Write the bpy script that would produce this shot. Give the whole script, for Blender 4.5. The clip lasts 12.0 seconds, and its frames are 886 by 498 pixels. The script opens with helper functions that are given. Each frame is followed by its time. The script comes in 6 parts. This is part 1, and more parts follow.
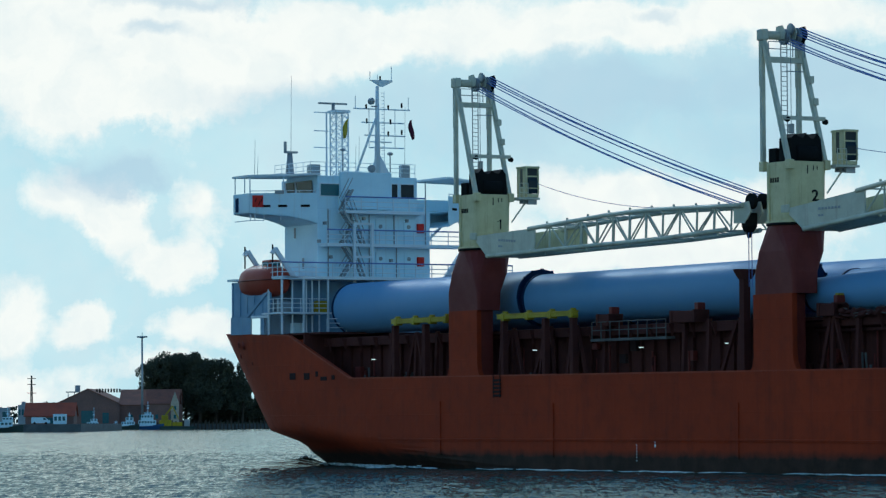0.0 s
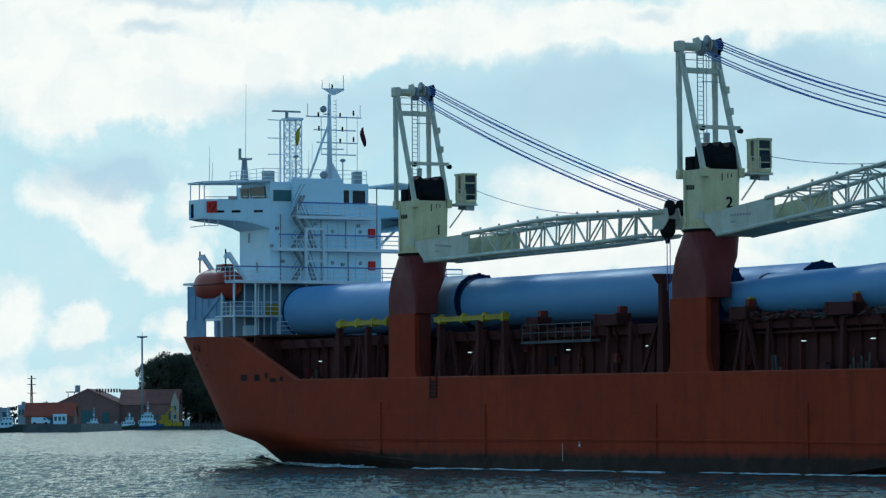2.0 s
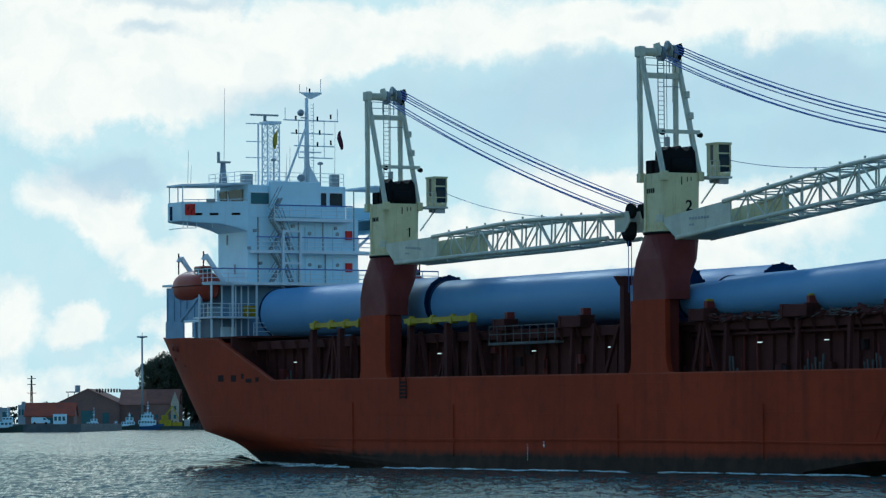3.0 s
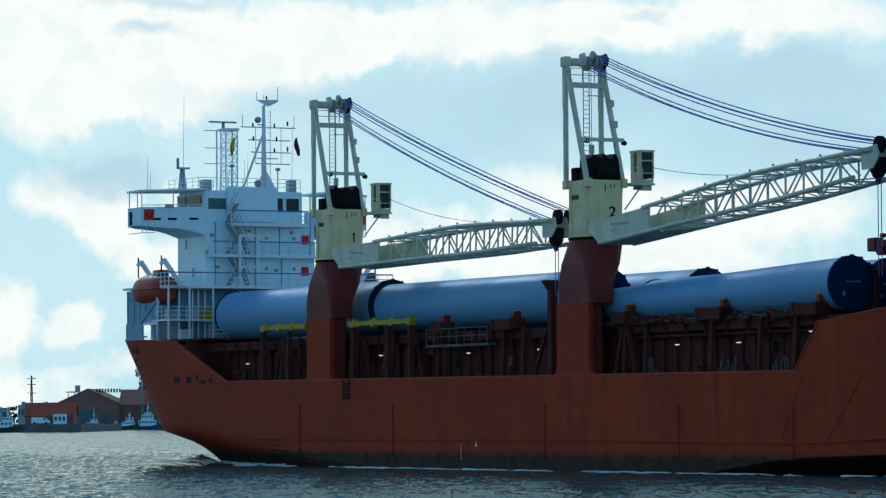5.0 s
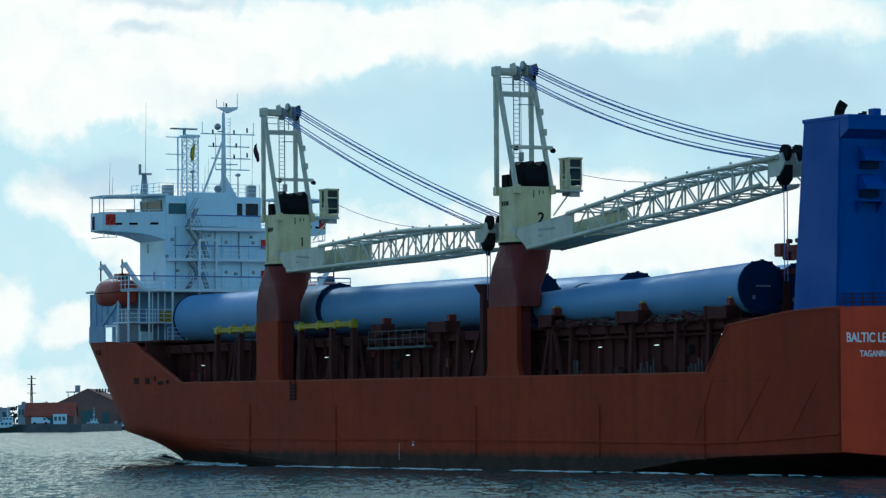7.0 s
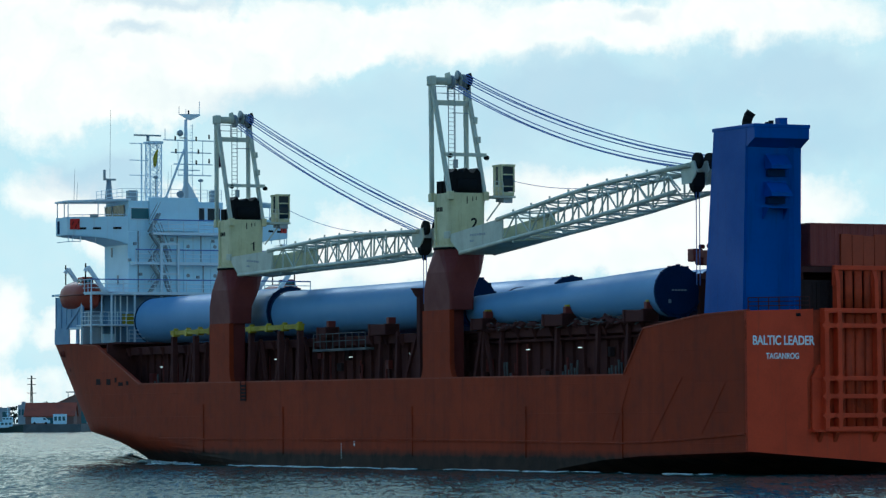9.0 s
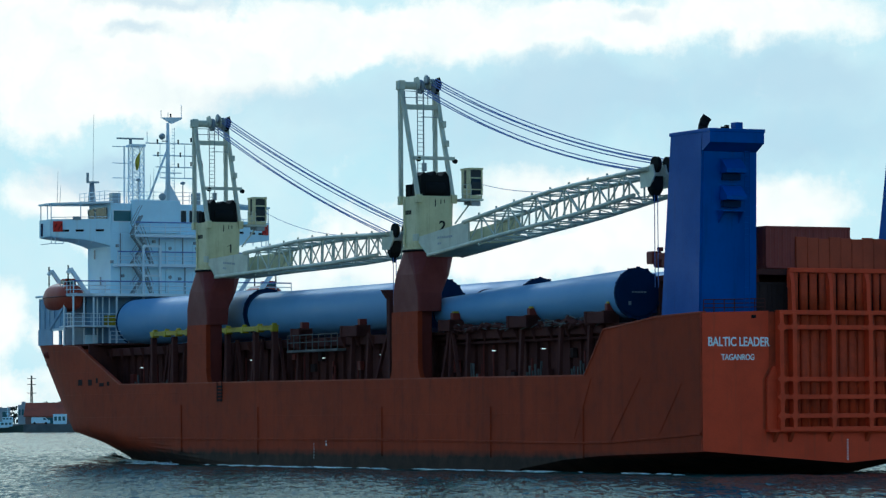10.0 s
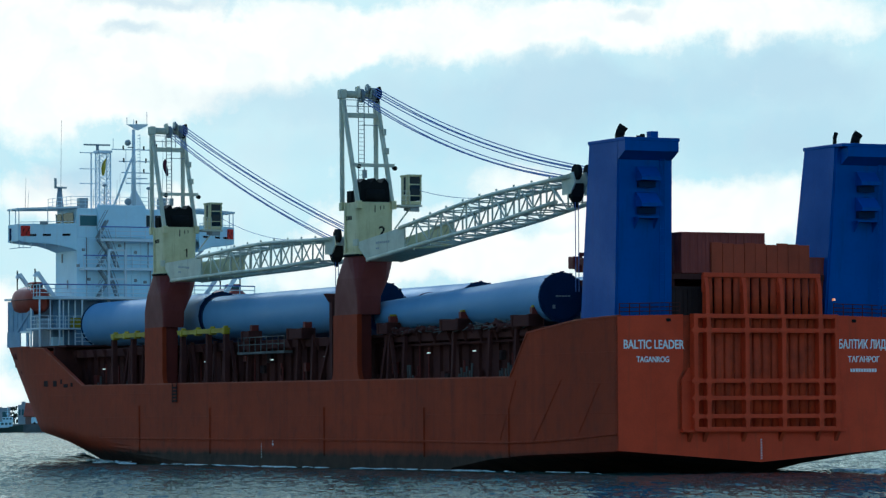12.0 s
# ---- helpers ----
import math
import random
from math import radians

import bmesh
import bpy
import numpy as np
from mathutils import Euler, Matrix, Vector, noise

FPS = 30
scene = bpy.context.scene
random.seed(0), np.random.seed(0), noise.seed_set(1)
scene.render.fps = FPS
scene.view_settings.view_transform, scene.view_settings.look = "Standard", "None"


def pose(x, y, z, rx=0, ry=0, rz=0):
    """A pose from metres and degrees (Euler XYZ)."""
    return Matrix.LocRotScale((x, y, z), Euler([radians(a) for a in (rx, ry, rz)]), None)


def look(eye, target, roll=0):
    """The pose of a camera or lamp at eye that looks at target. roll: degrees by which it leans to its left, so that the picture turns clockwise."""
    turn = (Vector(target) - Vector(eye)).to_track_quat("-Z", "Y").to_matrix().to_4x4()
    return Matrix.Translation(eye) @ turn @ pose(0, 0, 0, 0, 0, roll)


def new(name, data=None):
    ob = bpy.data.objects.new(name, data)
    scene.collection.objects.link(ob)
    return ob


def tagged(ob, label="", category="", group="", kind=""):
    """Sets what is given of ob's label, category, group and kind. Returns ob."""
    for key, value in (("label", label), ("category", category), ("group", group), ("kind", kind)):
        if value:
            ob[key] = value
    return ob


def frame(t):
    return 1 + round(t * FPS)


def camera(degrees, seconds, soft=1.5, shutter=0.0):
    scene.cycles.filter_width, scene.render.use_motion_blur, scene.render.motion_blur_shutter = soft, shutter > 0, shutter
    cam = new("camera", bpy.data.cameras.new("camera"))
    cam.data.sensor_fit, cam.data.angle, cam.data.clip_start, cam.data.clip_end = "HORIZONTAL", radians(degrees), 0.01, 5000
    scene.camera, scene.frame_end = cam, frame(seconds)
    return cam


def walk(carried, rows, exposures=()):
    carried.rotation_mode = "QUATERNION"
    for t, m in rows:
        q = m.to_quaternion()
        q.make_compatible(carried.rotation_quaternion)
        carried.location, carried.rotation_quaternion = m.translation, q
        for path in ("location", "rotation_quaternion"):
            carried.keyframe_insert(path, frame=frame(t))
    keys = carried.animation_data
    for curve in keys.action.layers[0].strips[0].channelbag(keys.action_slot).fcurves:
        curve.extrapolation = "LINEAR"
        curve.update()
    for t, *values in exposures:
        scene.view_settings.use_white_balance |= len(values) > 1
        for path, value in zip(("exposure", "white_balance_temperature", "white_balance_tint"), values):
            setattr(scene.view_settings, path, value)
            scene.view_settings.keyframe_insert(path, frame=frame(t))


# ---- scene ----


# ---------- camera: stands still on the bank with a long lens ----------
cam = camera(12.953, 12.0, soft=1.33)
EYE = pose(0, 0, 3.392, 92.517, 0, 0) @ pose(0, 0, 0, 0, 0, -0.342)
walk(cam, [(0.0, EYE), (12.0, EYE)], [(0.0, -0.06, 4950, -6), (12.0, 0.07, 4950, -6)])


def ship_pose(t):
    """Pose of the ship on the water: x forward, y to port, origin under the middle of the stern."""
    s = (t - 6) / 6
    x = 34.444 - 14.7416 * s + 0.3372 * s * s - 0.0156 * s ** 3
    y = 226.735 + 19.4568 * s + 0.17 * s * s + 0.451 * s ** 3
    w = 62.532 + 2.1166 * s - 0.0262 * s * s - 0.0273 * s ** 3
    return pose(x, y, 0, 0, 0, 180 - w)


# ---------- light ----------
SUN_AZ, SUN_EL = 24.0, 33.0   # degrees to the left of straight ahead, and up
world = bpy.data.worlds.new("sky")
scene.world = world
world.use_nodes = True
wt = world.node_tree
sky = wt.nodes.new("ShaderNodeTexSky")
sky.sky_type, sky.sun_disc = "NISHITA", False
sky.sun_elevation, sky.sun_rotation = radians(SUN_EL), radians(-SUN_AZ)
sky.air_density, sky.dust_density, sky.ozone_density = 1.4, 0.2, 3.5
wt.nodes["Background"].inputs["Strength"].default_value = 0.11
wt.links.new(sky.outputs[0], wt.nodes["Background"].inputs["Color"])

sun = new("sun", bpy.data.lights.new("sun", "SUN"))
sun.data.energy, sun.data.angle, sun.data.color = 0.8, radians(10), (1.0, 0.95, 0.86)
a, e = radians(SUN_AZ), radians(SUN_EL)
sun.matrix_world = look((0, 0, 300), (300 * math.sin(a) * math.cos(e), -300 * math.cos(a) * math.cos(e), 300 - 300 * math.sin(e)))
scene.view_settings.exposure = 0.0


# ---------- materials ----------
def nodes_of(name):
    m = bpy.data.materials.new(name)
    m.use_nodes = True
    t = m.node_tree
    return m, t, t.nodes["Principled BSDF"]


def add(t, kind, **sets):
    n = t.nodes.new(kind)
    for k, v in sets.items():
        n.inputs[k].default_value = v
    return n


def noise_node(t, vec, scale, detail=5.0, rough=0.6):
    n = add(t, "ShaderNodeTexNoise", Scale=scale, Detail=detail, Roughness=rough)
    t.links.new(vec, n.inputs["Vector"])
    return n


def ramp(t, fac, a, b, lo=0.0, hi=1.0):
    n = add(t, "ShaderNodeMapRange", **{"From Min": a, "From Max": b, "To Min": lo, "To Max": hi})
    n.clamp = True
    t.links.new(fac, n.inputs["Value"])
    return n.outputs[0]


def mix(t, fac, c1, c2):
    n = t.nodes.new("ShaderNodeMix")
    n.data_type = "RGBA"
    if isinstance(fac, float):
        n.inputs[0].default_value = fac
    else:
        t.links.new(fac, n.inputs[0])
    for sock, c in ((n.inputs[6], c1), (n.inputs[7], c2)):
        if isinstance(c, tuple):
            sock.default_value = (*c, 1)
        else:
            t.links.new(c, sock)
    return n.outputs[2]


def paint(name, colour, dark=None, rough=0.5, wear=0.35, streak=0.0, rust=(0.16, 0.06, 0.03), scale=0.6, metal=0.0, bump=0.02):
    """Weathered paint on steel: broad stains, fine grain, rust that runs down."""
    m, t, p = nodes_of(name)
    co = t.nodes.new("ShaderNodeTexCoord").outputs["Object"]
    dark = dark or tuple(c * 0.55 for c in colour)
    big = noise_node(t, co, scale, 6)
    fine = noise_node(t, co, scale * 14, 4)
    c = mix(t, ramp(t, big.outputs[0], 0.4, 0.72, 0, wear), colour, dark)
    c = mix(t, ramp(t, fine.outputs[0], 0.5, 0.75, 0, wear * 0.6), c, dark)
    if streak:
        mp = add(t, "ShaderNodeMapping", Scale=(1.6, 1.6, 0.12))
        t.links.new(co, mp.inputs[0])
        run = noise_node(t, mp.outputs[0], 1.3, 5)
        c = mix(t, ramp(t, run.outputs[0], 0.56, 0.78, 0, streak), c, rust)
    t.links.new(c, p.inputs["Base Color"])
    p.inputs["Metallic"].default_value = metal
    p.inputs["Specular IOR Level"].default_value = 0.2 if max(colour) > 0.1 else 0.02
    t.links.new(ramp(t, big.outputs[0], 0.3, 0.7, rough - 0.1, rough + 0.12), p.inputs["Roughness"])
    b = add(t, "ShaderNodeBump", Strength=0.35, Distance=bump)
    t.links.new(fine.outputs[0], b.inputs["Height"])
    t.links.new(b.outputs[0], p.inputs["Normal"])
    return m


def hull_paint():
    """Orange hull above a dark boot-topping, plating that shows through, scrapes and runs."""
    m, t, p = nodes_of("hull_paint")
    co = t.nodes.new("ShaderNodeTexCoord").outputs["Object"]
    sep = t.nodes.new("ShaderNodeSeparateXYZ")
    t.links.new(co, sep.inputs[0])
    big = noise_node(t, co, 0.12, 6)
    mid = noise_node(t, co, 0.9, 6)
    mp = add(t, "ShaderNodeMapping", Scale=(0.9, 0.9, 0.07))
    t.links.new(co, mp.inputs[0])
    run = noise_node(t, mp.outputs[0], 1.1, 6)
    # weathered, and shade of the side against the stern is put into this base
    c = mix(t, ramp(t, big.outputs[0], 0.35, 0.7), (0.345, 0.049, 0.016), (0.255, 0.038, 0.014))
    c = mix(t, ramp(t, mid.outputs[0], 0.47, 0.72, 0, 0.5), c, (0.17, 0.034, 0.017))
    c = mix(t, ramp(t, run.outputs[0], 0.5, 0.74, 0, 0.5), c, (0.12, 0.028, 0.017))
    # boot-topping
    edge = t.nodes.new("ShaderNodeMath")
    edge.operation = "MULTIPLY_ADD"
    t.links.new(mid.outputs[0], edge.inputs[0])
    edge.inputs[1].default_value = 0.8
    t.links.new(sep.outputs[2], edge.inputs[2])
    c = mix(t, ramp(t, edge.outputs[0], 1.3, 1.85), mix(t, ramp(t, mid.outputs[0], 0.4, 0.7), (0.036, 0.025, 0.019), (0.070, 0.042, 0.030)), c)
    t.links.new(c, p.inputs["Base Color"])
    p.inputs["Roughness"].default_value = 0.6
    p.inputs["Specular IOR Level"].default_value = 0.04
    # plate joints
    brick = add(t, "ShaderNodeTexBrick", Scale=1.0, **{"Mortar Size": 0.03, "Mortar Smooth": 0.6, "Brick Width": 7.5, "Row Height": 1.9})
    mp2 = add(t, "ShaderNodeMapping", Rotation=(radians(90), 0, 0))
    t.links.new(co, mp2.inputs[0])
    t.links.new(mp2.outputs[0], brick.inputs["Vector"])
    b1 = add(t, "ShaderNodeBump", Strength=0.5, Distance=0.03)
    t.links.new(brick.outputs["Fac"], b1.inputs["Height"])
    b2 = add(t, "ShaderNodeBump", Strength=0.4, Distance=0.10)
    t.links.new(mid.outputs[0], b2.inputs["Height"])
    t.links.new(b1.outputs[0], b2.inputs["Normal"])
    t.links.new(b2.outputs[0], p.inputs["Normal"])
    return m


M = {
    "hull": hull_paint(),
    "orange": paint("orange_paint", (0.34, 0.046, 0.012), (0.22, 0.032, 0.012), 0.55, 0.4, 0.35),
    # brighter than the side: light on the stern is put into this base
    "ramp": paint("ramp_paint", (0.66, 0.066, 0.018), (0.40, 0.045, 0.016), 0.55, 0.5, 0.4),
    "oxide": paint("red_oxide", (0.17, 0.032, 0.024), (0.10, 0.022, 0.018), 0.6, 0.5, 0.4),
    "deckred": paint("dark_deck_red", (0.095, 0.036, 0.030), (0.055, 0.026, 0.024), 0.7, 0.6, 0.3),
    "white": paint("white_paint", (0.74, 0.90, 0.97), (0.54, 0.68, 0.76), 0.45, 0.3, 0.3, (0.45, 0.33, 0.24), 0.5),
    "whiteclean": paint("white_rail_paint", (0.82, 0.86, 0.88), (0.62, 0.66, 0.68), 0.45, 0.3),
    "cream": paint("cream_paint", (0.74, 0.66, 0.37), (0.50, 0.42, 0.20), 0.45, 0.5, 0.8, (0.26, 0.15, 0.06), 1.1),
    "boom": paint("pale_boom_paint", (0.66, 0.64, 0.50), (0.42, 0.39, 0.28), 0.45, 0.5, 0.45, (0.3, 0.2, 0.1), 0.9),
    "black": paint("black_grease", (0.018, 0.018, 0.018), (0.008, 0.008, 0.008), 0.6, 0.5),
    "blue": paint("funnel_blue", (0.003, 0.075, 0.36), (0.003, 0.045, 0.21), 0.5, 0.5, 0.5, (0.012, 0.03, 0.09), 0.35),
    "tower": paint("tower_grey_white", (0.19, 0.33, 0.53), (0.16, 0.285, 0.46), 0.5, 0.25, 0.0, scale=0.25, bump=0.004),
    "cap": paint("navy_tarpaulin", (0.012, 0.03, 0.085), (0.008, 0.018, 0.05), 0.55, 0.4),
    "yellow": paint("yellow_paint", (0.46, 0.36, 0.015), (0.22, 0.16, 0.02), 0.5, 0.6, 0.4),
    "container": paint("container_maroon", (0.25, 0.05, 0.04), (0.15, 0.035, 0.03), 0.55, 0.4, 0.3),
    "flap": paint("flap_rust", (0.40, 0.065, 0.025), (0.18, 0.04, 0.022), 0.6, 0.5, 0.4),
    "lifeboat": paint("lifeboat_orange", (0.32, 0.05, 0.024), (0.20, 0.036, 0.02), 0.5, 0.3),
    # rust, dirt and the shade of the recessed bays are put into this colour
    "ramprib": paint("rusty_shaded_ramp_plating", (0.50, 0.060, 0.016), (0.20, 0.035, 0.016), 0.65, 0.75, 0.6, (0.10, 0.035, 0.02), 0.9),
    # white paint with the shade under the overhang put into a blue-grey base
    "screen": paint("shaded_white_screen_paint", (0.24, 0.36, 0.50), (0.15, 0.24, 0.36), 0.5, 0.5, 0.45, (0.20, 0.16, 0.14), 0.7),
    "tarp": paint("grey_tarpaulin", (0.13, 0.125, 0.115), (0.06, 0.055, 0.05), 0.7, 0.7),
    "redbox": paint("signal_red", (0.60, 0.03, 0.02), (0.40, 0.03, 0.02), 0.45, 0.3),
    "steel": paint("galvanised_steel", (0.34, 0.36, 0.37), (0.22, 0.23, 0.24), 0.45, 0.4, metal=0.4),
    "wire": paint("wire_rope", (0.14, 0.20, 0.48), (0.10, 0.14, 0.34), 0.5, 0.3),
    "dark": paint("dark_void_paint", (0.05, 0.032, 0.03), (0.02, 0.015, 0.014), 0.8, 0.5),
    "letter": paint("white_lettering", (0.95, 0.95, 0.92), (0.75, 0.72, 0.68), 0.5, 0.2),
    "ink": paint("black_lettering", (0.02, 0.02, 0.02), (0.03, 0.03, 0.03), 0.5, 0.3),
    "flagdark": paint("flag_cloth", (0.10, 0.03, 0.05), (0.05, 0.02, 0.04), 0.8, 0.3),
    "flagyellow": paint("flag_cloth_yellow", (0.55, 0.45, 0.05), (0.3, 0.25, 0.04), 0.8, 0.3),
}


# the default teal puts reflected sky into the pane's base colour
def glass_mat(name="window_glass", c1=(0.04, 0.11, 0.13), c2=(0.08, 0.19, 0.21)):
    m, t, p = nodes_of(name)
    co = t.nodes.new("ShaderNodeTexCoord").outputs["Object"]
    n = noise_node(t, co, 0.8, 2)
    t.links.new(mix(t, n.outputs[0], c1, c2), p.inputs["Base Color"])
    p.inputs["Roughness"].default_value = 0.12
    p.inputs["Specular IOR Level"].default_value = 0.12
    p.inputs["IOR"].default_value = 1.5
    return m


def lamp_mat(name="lamp_glow", glow=(1.0, 0.93, 0.75)):
    m, t, p = nodes_of(name)
    p.inputs["Base Color"].default_value = (0.9, 0.9, 0.8, 1)
    p.inputs["Emission Color"].default_value = (*glow, 1)
    p.inputs["Emission Strength"].default_value = 0.7
    return m


M["glass"], M["lamp"] = glass_mat(), lamp_mat()
M["amber"] = lamp_mat("amber_lamp_glow", (1.0, 0.25, 0.05))
M["cabglass"] = glass_mat("cab_glass", (0.012, 0.02, 0.03), (0.03, 0.045, 0.055))


def water_mat():
    m, t, p = nodes_of("harbour_water")
    t.nodes.remove(p)
    co = t.nodes.new("ShaderNodeTexCoord").outputs["Object"]
    body_ = add(t, "ShaderNodeBsdfDiffuse", Color=(0.009, 0.042, 0.042, 1))
    gloss = add(t, "ShaderNodeBsdfGlossy", Color=(0.96, 1.0, 0.97, 1), Roughness=0.12)
    fres = add(t, "ShaderNodeFresnel", IOR=1.10)
    geo = t.nodes.new("ShaderNodeNewGeometry").outputs["Normal"]
    lean = t.nodes.new("ShaderNodeVectorMath")
    lean.operation = "ADD"
    t.links.new(geo, lean.inputs[0])
    lean.inputs[1].default_value = (0.0, -0.035, 0.0)
    total = lean.outputs[0]
    # ripples as slopes: patches of chop, wavelets, fine shiver
    for sx, sy, k, depth in ((0.3, 0.05, 0.08, 3.0), (2.6, 0.26, 0.36, 4.0), (7.0, 0.7, 0.42, 4.0)):
        mp = add(t, "ShaderNodeMapping", Rotation=(0, 0, radians(6)), Scale=(sx, sy, 1.0))
        t.links.new(co, mp.inputs[0])
        n = noise_node(t, mp.outputs[0], 1.0, depth, 0.6)
        sub_ = t.nodes.new("ShaderNodeVectorMath")
        sub_.operation = "SUBTRACT"
        t.links.new(n.outputs["Color"], sub_.inputs[0])
        sub_.inputs[1].default_value = (0.5, 0.5, 0.5)
        mul = t.nodes.new("ShaderNodeVectorMath")
        mul.operation = "MULTIPLY"
        t.links.new(sub_.outputs[0], mul.inputs[0])
        mul.inputs[1].default_value = (k * 0.7, k, 0.0)
        plus = t.nodes.new("ShaderNodeVectorMath")
        plus.operation = "ADD"
        t.links.new(total, plus.inputs[0])
        t.links.new(mul.outputs[0], plus.inputs[1])
        total = plus.outputs[0]
    unit = t.nodes.new("ShaderNodeVectorMath")
    unit.operation = "NORMALIZE"
    t.links.new(total, unit.inputs[0])
    for node in (gloss, fres):
        t.links.new(unit.outputs[0], node.inputs["Normal"])
    both = t.nodes.new("ShaderNodeMixShader")
    t.links.new(ramp(t, fres.outputs[0], 0.0, 1.0, 0.0, 0.74), both.inputs[0])
    t.links.new(body_.outputs[0], both.inputs[1])
    t.links.new(gloss.outputs[0], both.inputs[2])
    t.links.new(both.outputs[0], t.nodes["Material Output"].inputs["Surface"])
    return m


def foam_mat():
    m, t, p = nodes_of("foam")
    co = t.nodes.new("ShaderNodeTexCoord").outputs["Object"]
    n = noise_node(t, co, 3.0, 5)
    t.links.new(mix(t, ramp(t, n.outputs[0], 0.4, 0.62), (0.30, 0.42, 0.46), (0.85, 0.88, 0.88)), p.inputs["Base Color"])
    p.inputs["Roughness"].default_value = 0.6
    return m


M["water"], M["foam"] = water_mat(), foam_mat()


def sky_sheet_mat():
    """Far bank of broken cloud: white cumulus, grey-blue layers and pale gaps, in metres on the sheet."""
    m = bpy.data.materials.new("cloud_sky")
    m.use_nodes = True
    t = m.node_tree
    t.nodes.clear()
    co = t.nodes.new("ShaderNodeTexCoord").outputs["Object"]

    def vm(op, a, b):
        n = t.nodes.new("ShaderNodeVectorMath")
        n.operation = op
        t.links.new(a, n.inputs[0])
        if isinstance(b, tuple):
            n.inputs[1].default_value = b
        else:
            t.links.new(b, n.inputs[1])
        return n.outputs["Value"] if op == "LENGTH" else n.outputs[0]

    def ma(op, a, b):
        n = t.nodes.new("ShaderNodeMath")
        n.operation = op
        for i, v in enumerate((a, b)):
            if isinstance(v, (int, float)):
                n.inputs[i].default_value = v
            else:
                t.links.new(v, n.inputs[i])
        return n.outputs[0]

    warp_n = noise_node(t, co, 0.008, 6, 0.62)
    warp = vm("MULTIPLY", vm("SUBTRACT", warp_n.outputs["Color"], (0.5, 0.5, 0.5)), (150, 0, 110))
    pos = vm("ADD", co, warp)

    def blobs(rows):
        total = None
        for x, z, rx, rz, weight in rows:
            d = vm("LENGTH", vm("MULTIPLY", vm("SUBTRACT", pos, (x, 0, z)), (1 / rx, 0, 1 / rz)), (0, 0, 0))
            v = ramp(t, d, 1.25, 0.25, 0, weight)
            total = v if total is None else ma("ADD", total, v)
        return total

    # x across, z up, radii, weight
    white = blobs([(-430, 470, 190, 100, 1.5), (-250, 440, 170, 60, 1.4), (-60, 455, 110, 40, 0.9), (110, 470, 170, 45, 1.0),
                   (380, 480, 220, 40, 1.0), (-470, 390, 110, 60, 0.8), (-340, 375, 90, 22, 0.6), (-430, 275, 70, 40, 0.9), (-385, 235, 40, 45, 0.9),
                   (-330, 190, 45, 32, 1.0), (-290, 250, 40, 40, 0.8), (-425, 110, 34, 20, 1.0), (-285, 120, 50, 26, 1.0), (-505, 125, 50, 45, 0.9), (-500, 50, 120, 30, 0.7),
                   (-310, 70, 70, 22, 0.7)])
    white2 = blobs([(170, 275, 110, 34, 0.8), (20, 215, 150, 40, 0.75), (250, 235, 110, 60, 0.8), (420, 255, 120, 40, 0.7), (180, 190, 200, 30, 0.6), (-120, 190, 110, 60, 0.5), (330, 200, 160, 50, 0.5)])
    grey = blobs([(-390, 300, 90, 32, 0.9), (-330, 462, 60, 14, 0.8), (-300, 505, 120, 14, 0.8), (-200, 385, 160, 28, 0.5), (80, 380, 200, 55, 0.75), (300, 390, 200, 60, 0.8), (450, 420, 120, 40, 0.6), (250, 490, 34, 12, 0.6),
                  (-120, 330, 120, 50, 0.4), (420, 320, 160, 40, 0.7), (-360, 290, 40, 25, 0.5), (100, 320, 160, 40, 0.45), (520, 360, 120, 60, 0.6)])
    fine = noise_node(t, co, 0.014, 9, 0.66)
    soft = noise_node(t, co, 0.0045, 4, 0.55)
    w = ma("ADD", ma("ADD", white, white2), ma("MULTIPLY", ma("SUBTRACT", fine.outputs[0], 0.5), 1.3))
    wmask = ramp(t, w, 0.14, 0.64)
    g = ma("ADD", grey, ma("MULTIPLY", ma("SUBTRACT", soft.outputs[0], 0.5), 0.9))
    gmask = ramp(t, g, 0.15, 0.9, 0, 0.66)
    c = mix(t, ramp(t, soft.outputs[0], 0.35, 0.7), (0.53, 0.78, 0.89), (0.68, 0.86, 0.92))
    c = mix(t, wmask, c, (0.97, 0.995, 0.97))
    shade = noise_node(t, pos, 0.02, 7, 0.6)
    c = mix(t, ramp(t, shade.outputs[0], 0.42, 0.72, 0, 0.38), c, (0.66, 0.79, 0.86))
    c = mix(t, gmask, c, (0.47, 0.64, 0.79))
    warm = t.nodes.new("ShaderNodeMix")
    warm.data_type, warm.blend_type = "RGBA", "MULTIPLY"
    warm.inputs[0].default_value = 1.0
    t.links.new(c, warm.inputs[6])
    warm.inputs[7].default_value = (1.25, 0.97, 0.79, 1)
    em = add(t, "ShaderNodeEmission", Strength=1.0)
    t.links.new(warm.outputs[2], em.inputs["Color"])
    out = t.nodes.new("ShaderNodeOutputMaterial")
    t.links.new(em.outputs[0], out.inputs["Surface"])
    return m


# ---------- mesh helpers ----------
def box(bm, x0, x1, y0, y1, z0, z1, bevel=0.0):
    vs = [bm.verts.new(v) for v in ((x0, y0, z0), (x1, y0, z0), (x1, y1, z0), (x0, y1, z0), (x0, y0, z1), (x1, y0, z1), (x1, y1, z1), (x0, y1, z1))]
    fs = [bm.faces.new([vs[i] for i in f]) for f in ((3, 2, 1, 0), (4, 5, 6, 7), (0, 1, 5, 4), (1, 2, 6, 5), (2, 3, 7, 6), (3, 0, 4, 7))]
    if bevel:
        bmesh.ops.bevel(bm, geom=list({e for f in fs for e in f.edges}), offset=bevel, segments=2, affect="EDGES", profile=0.5)
    return bm


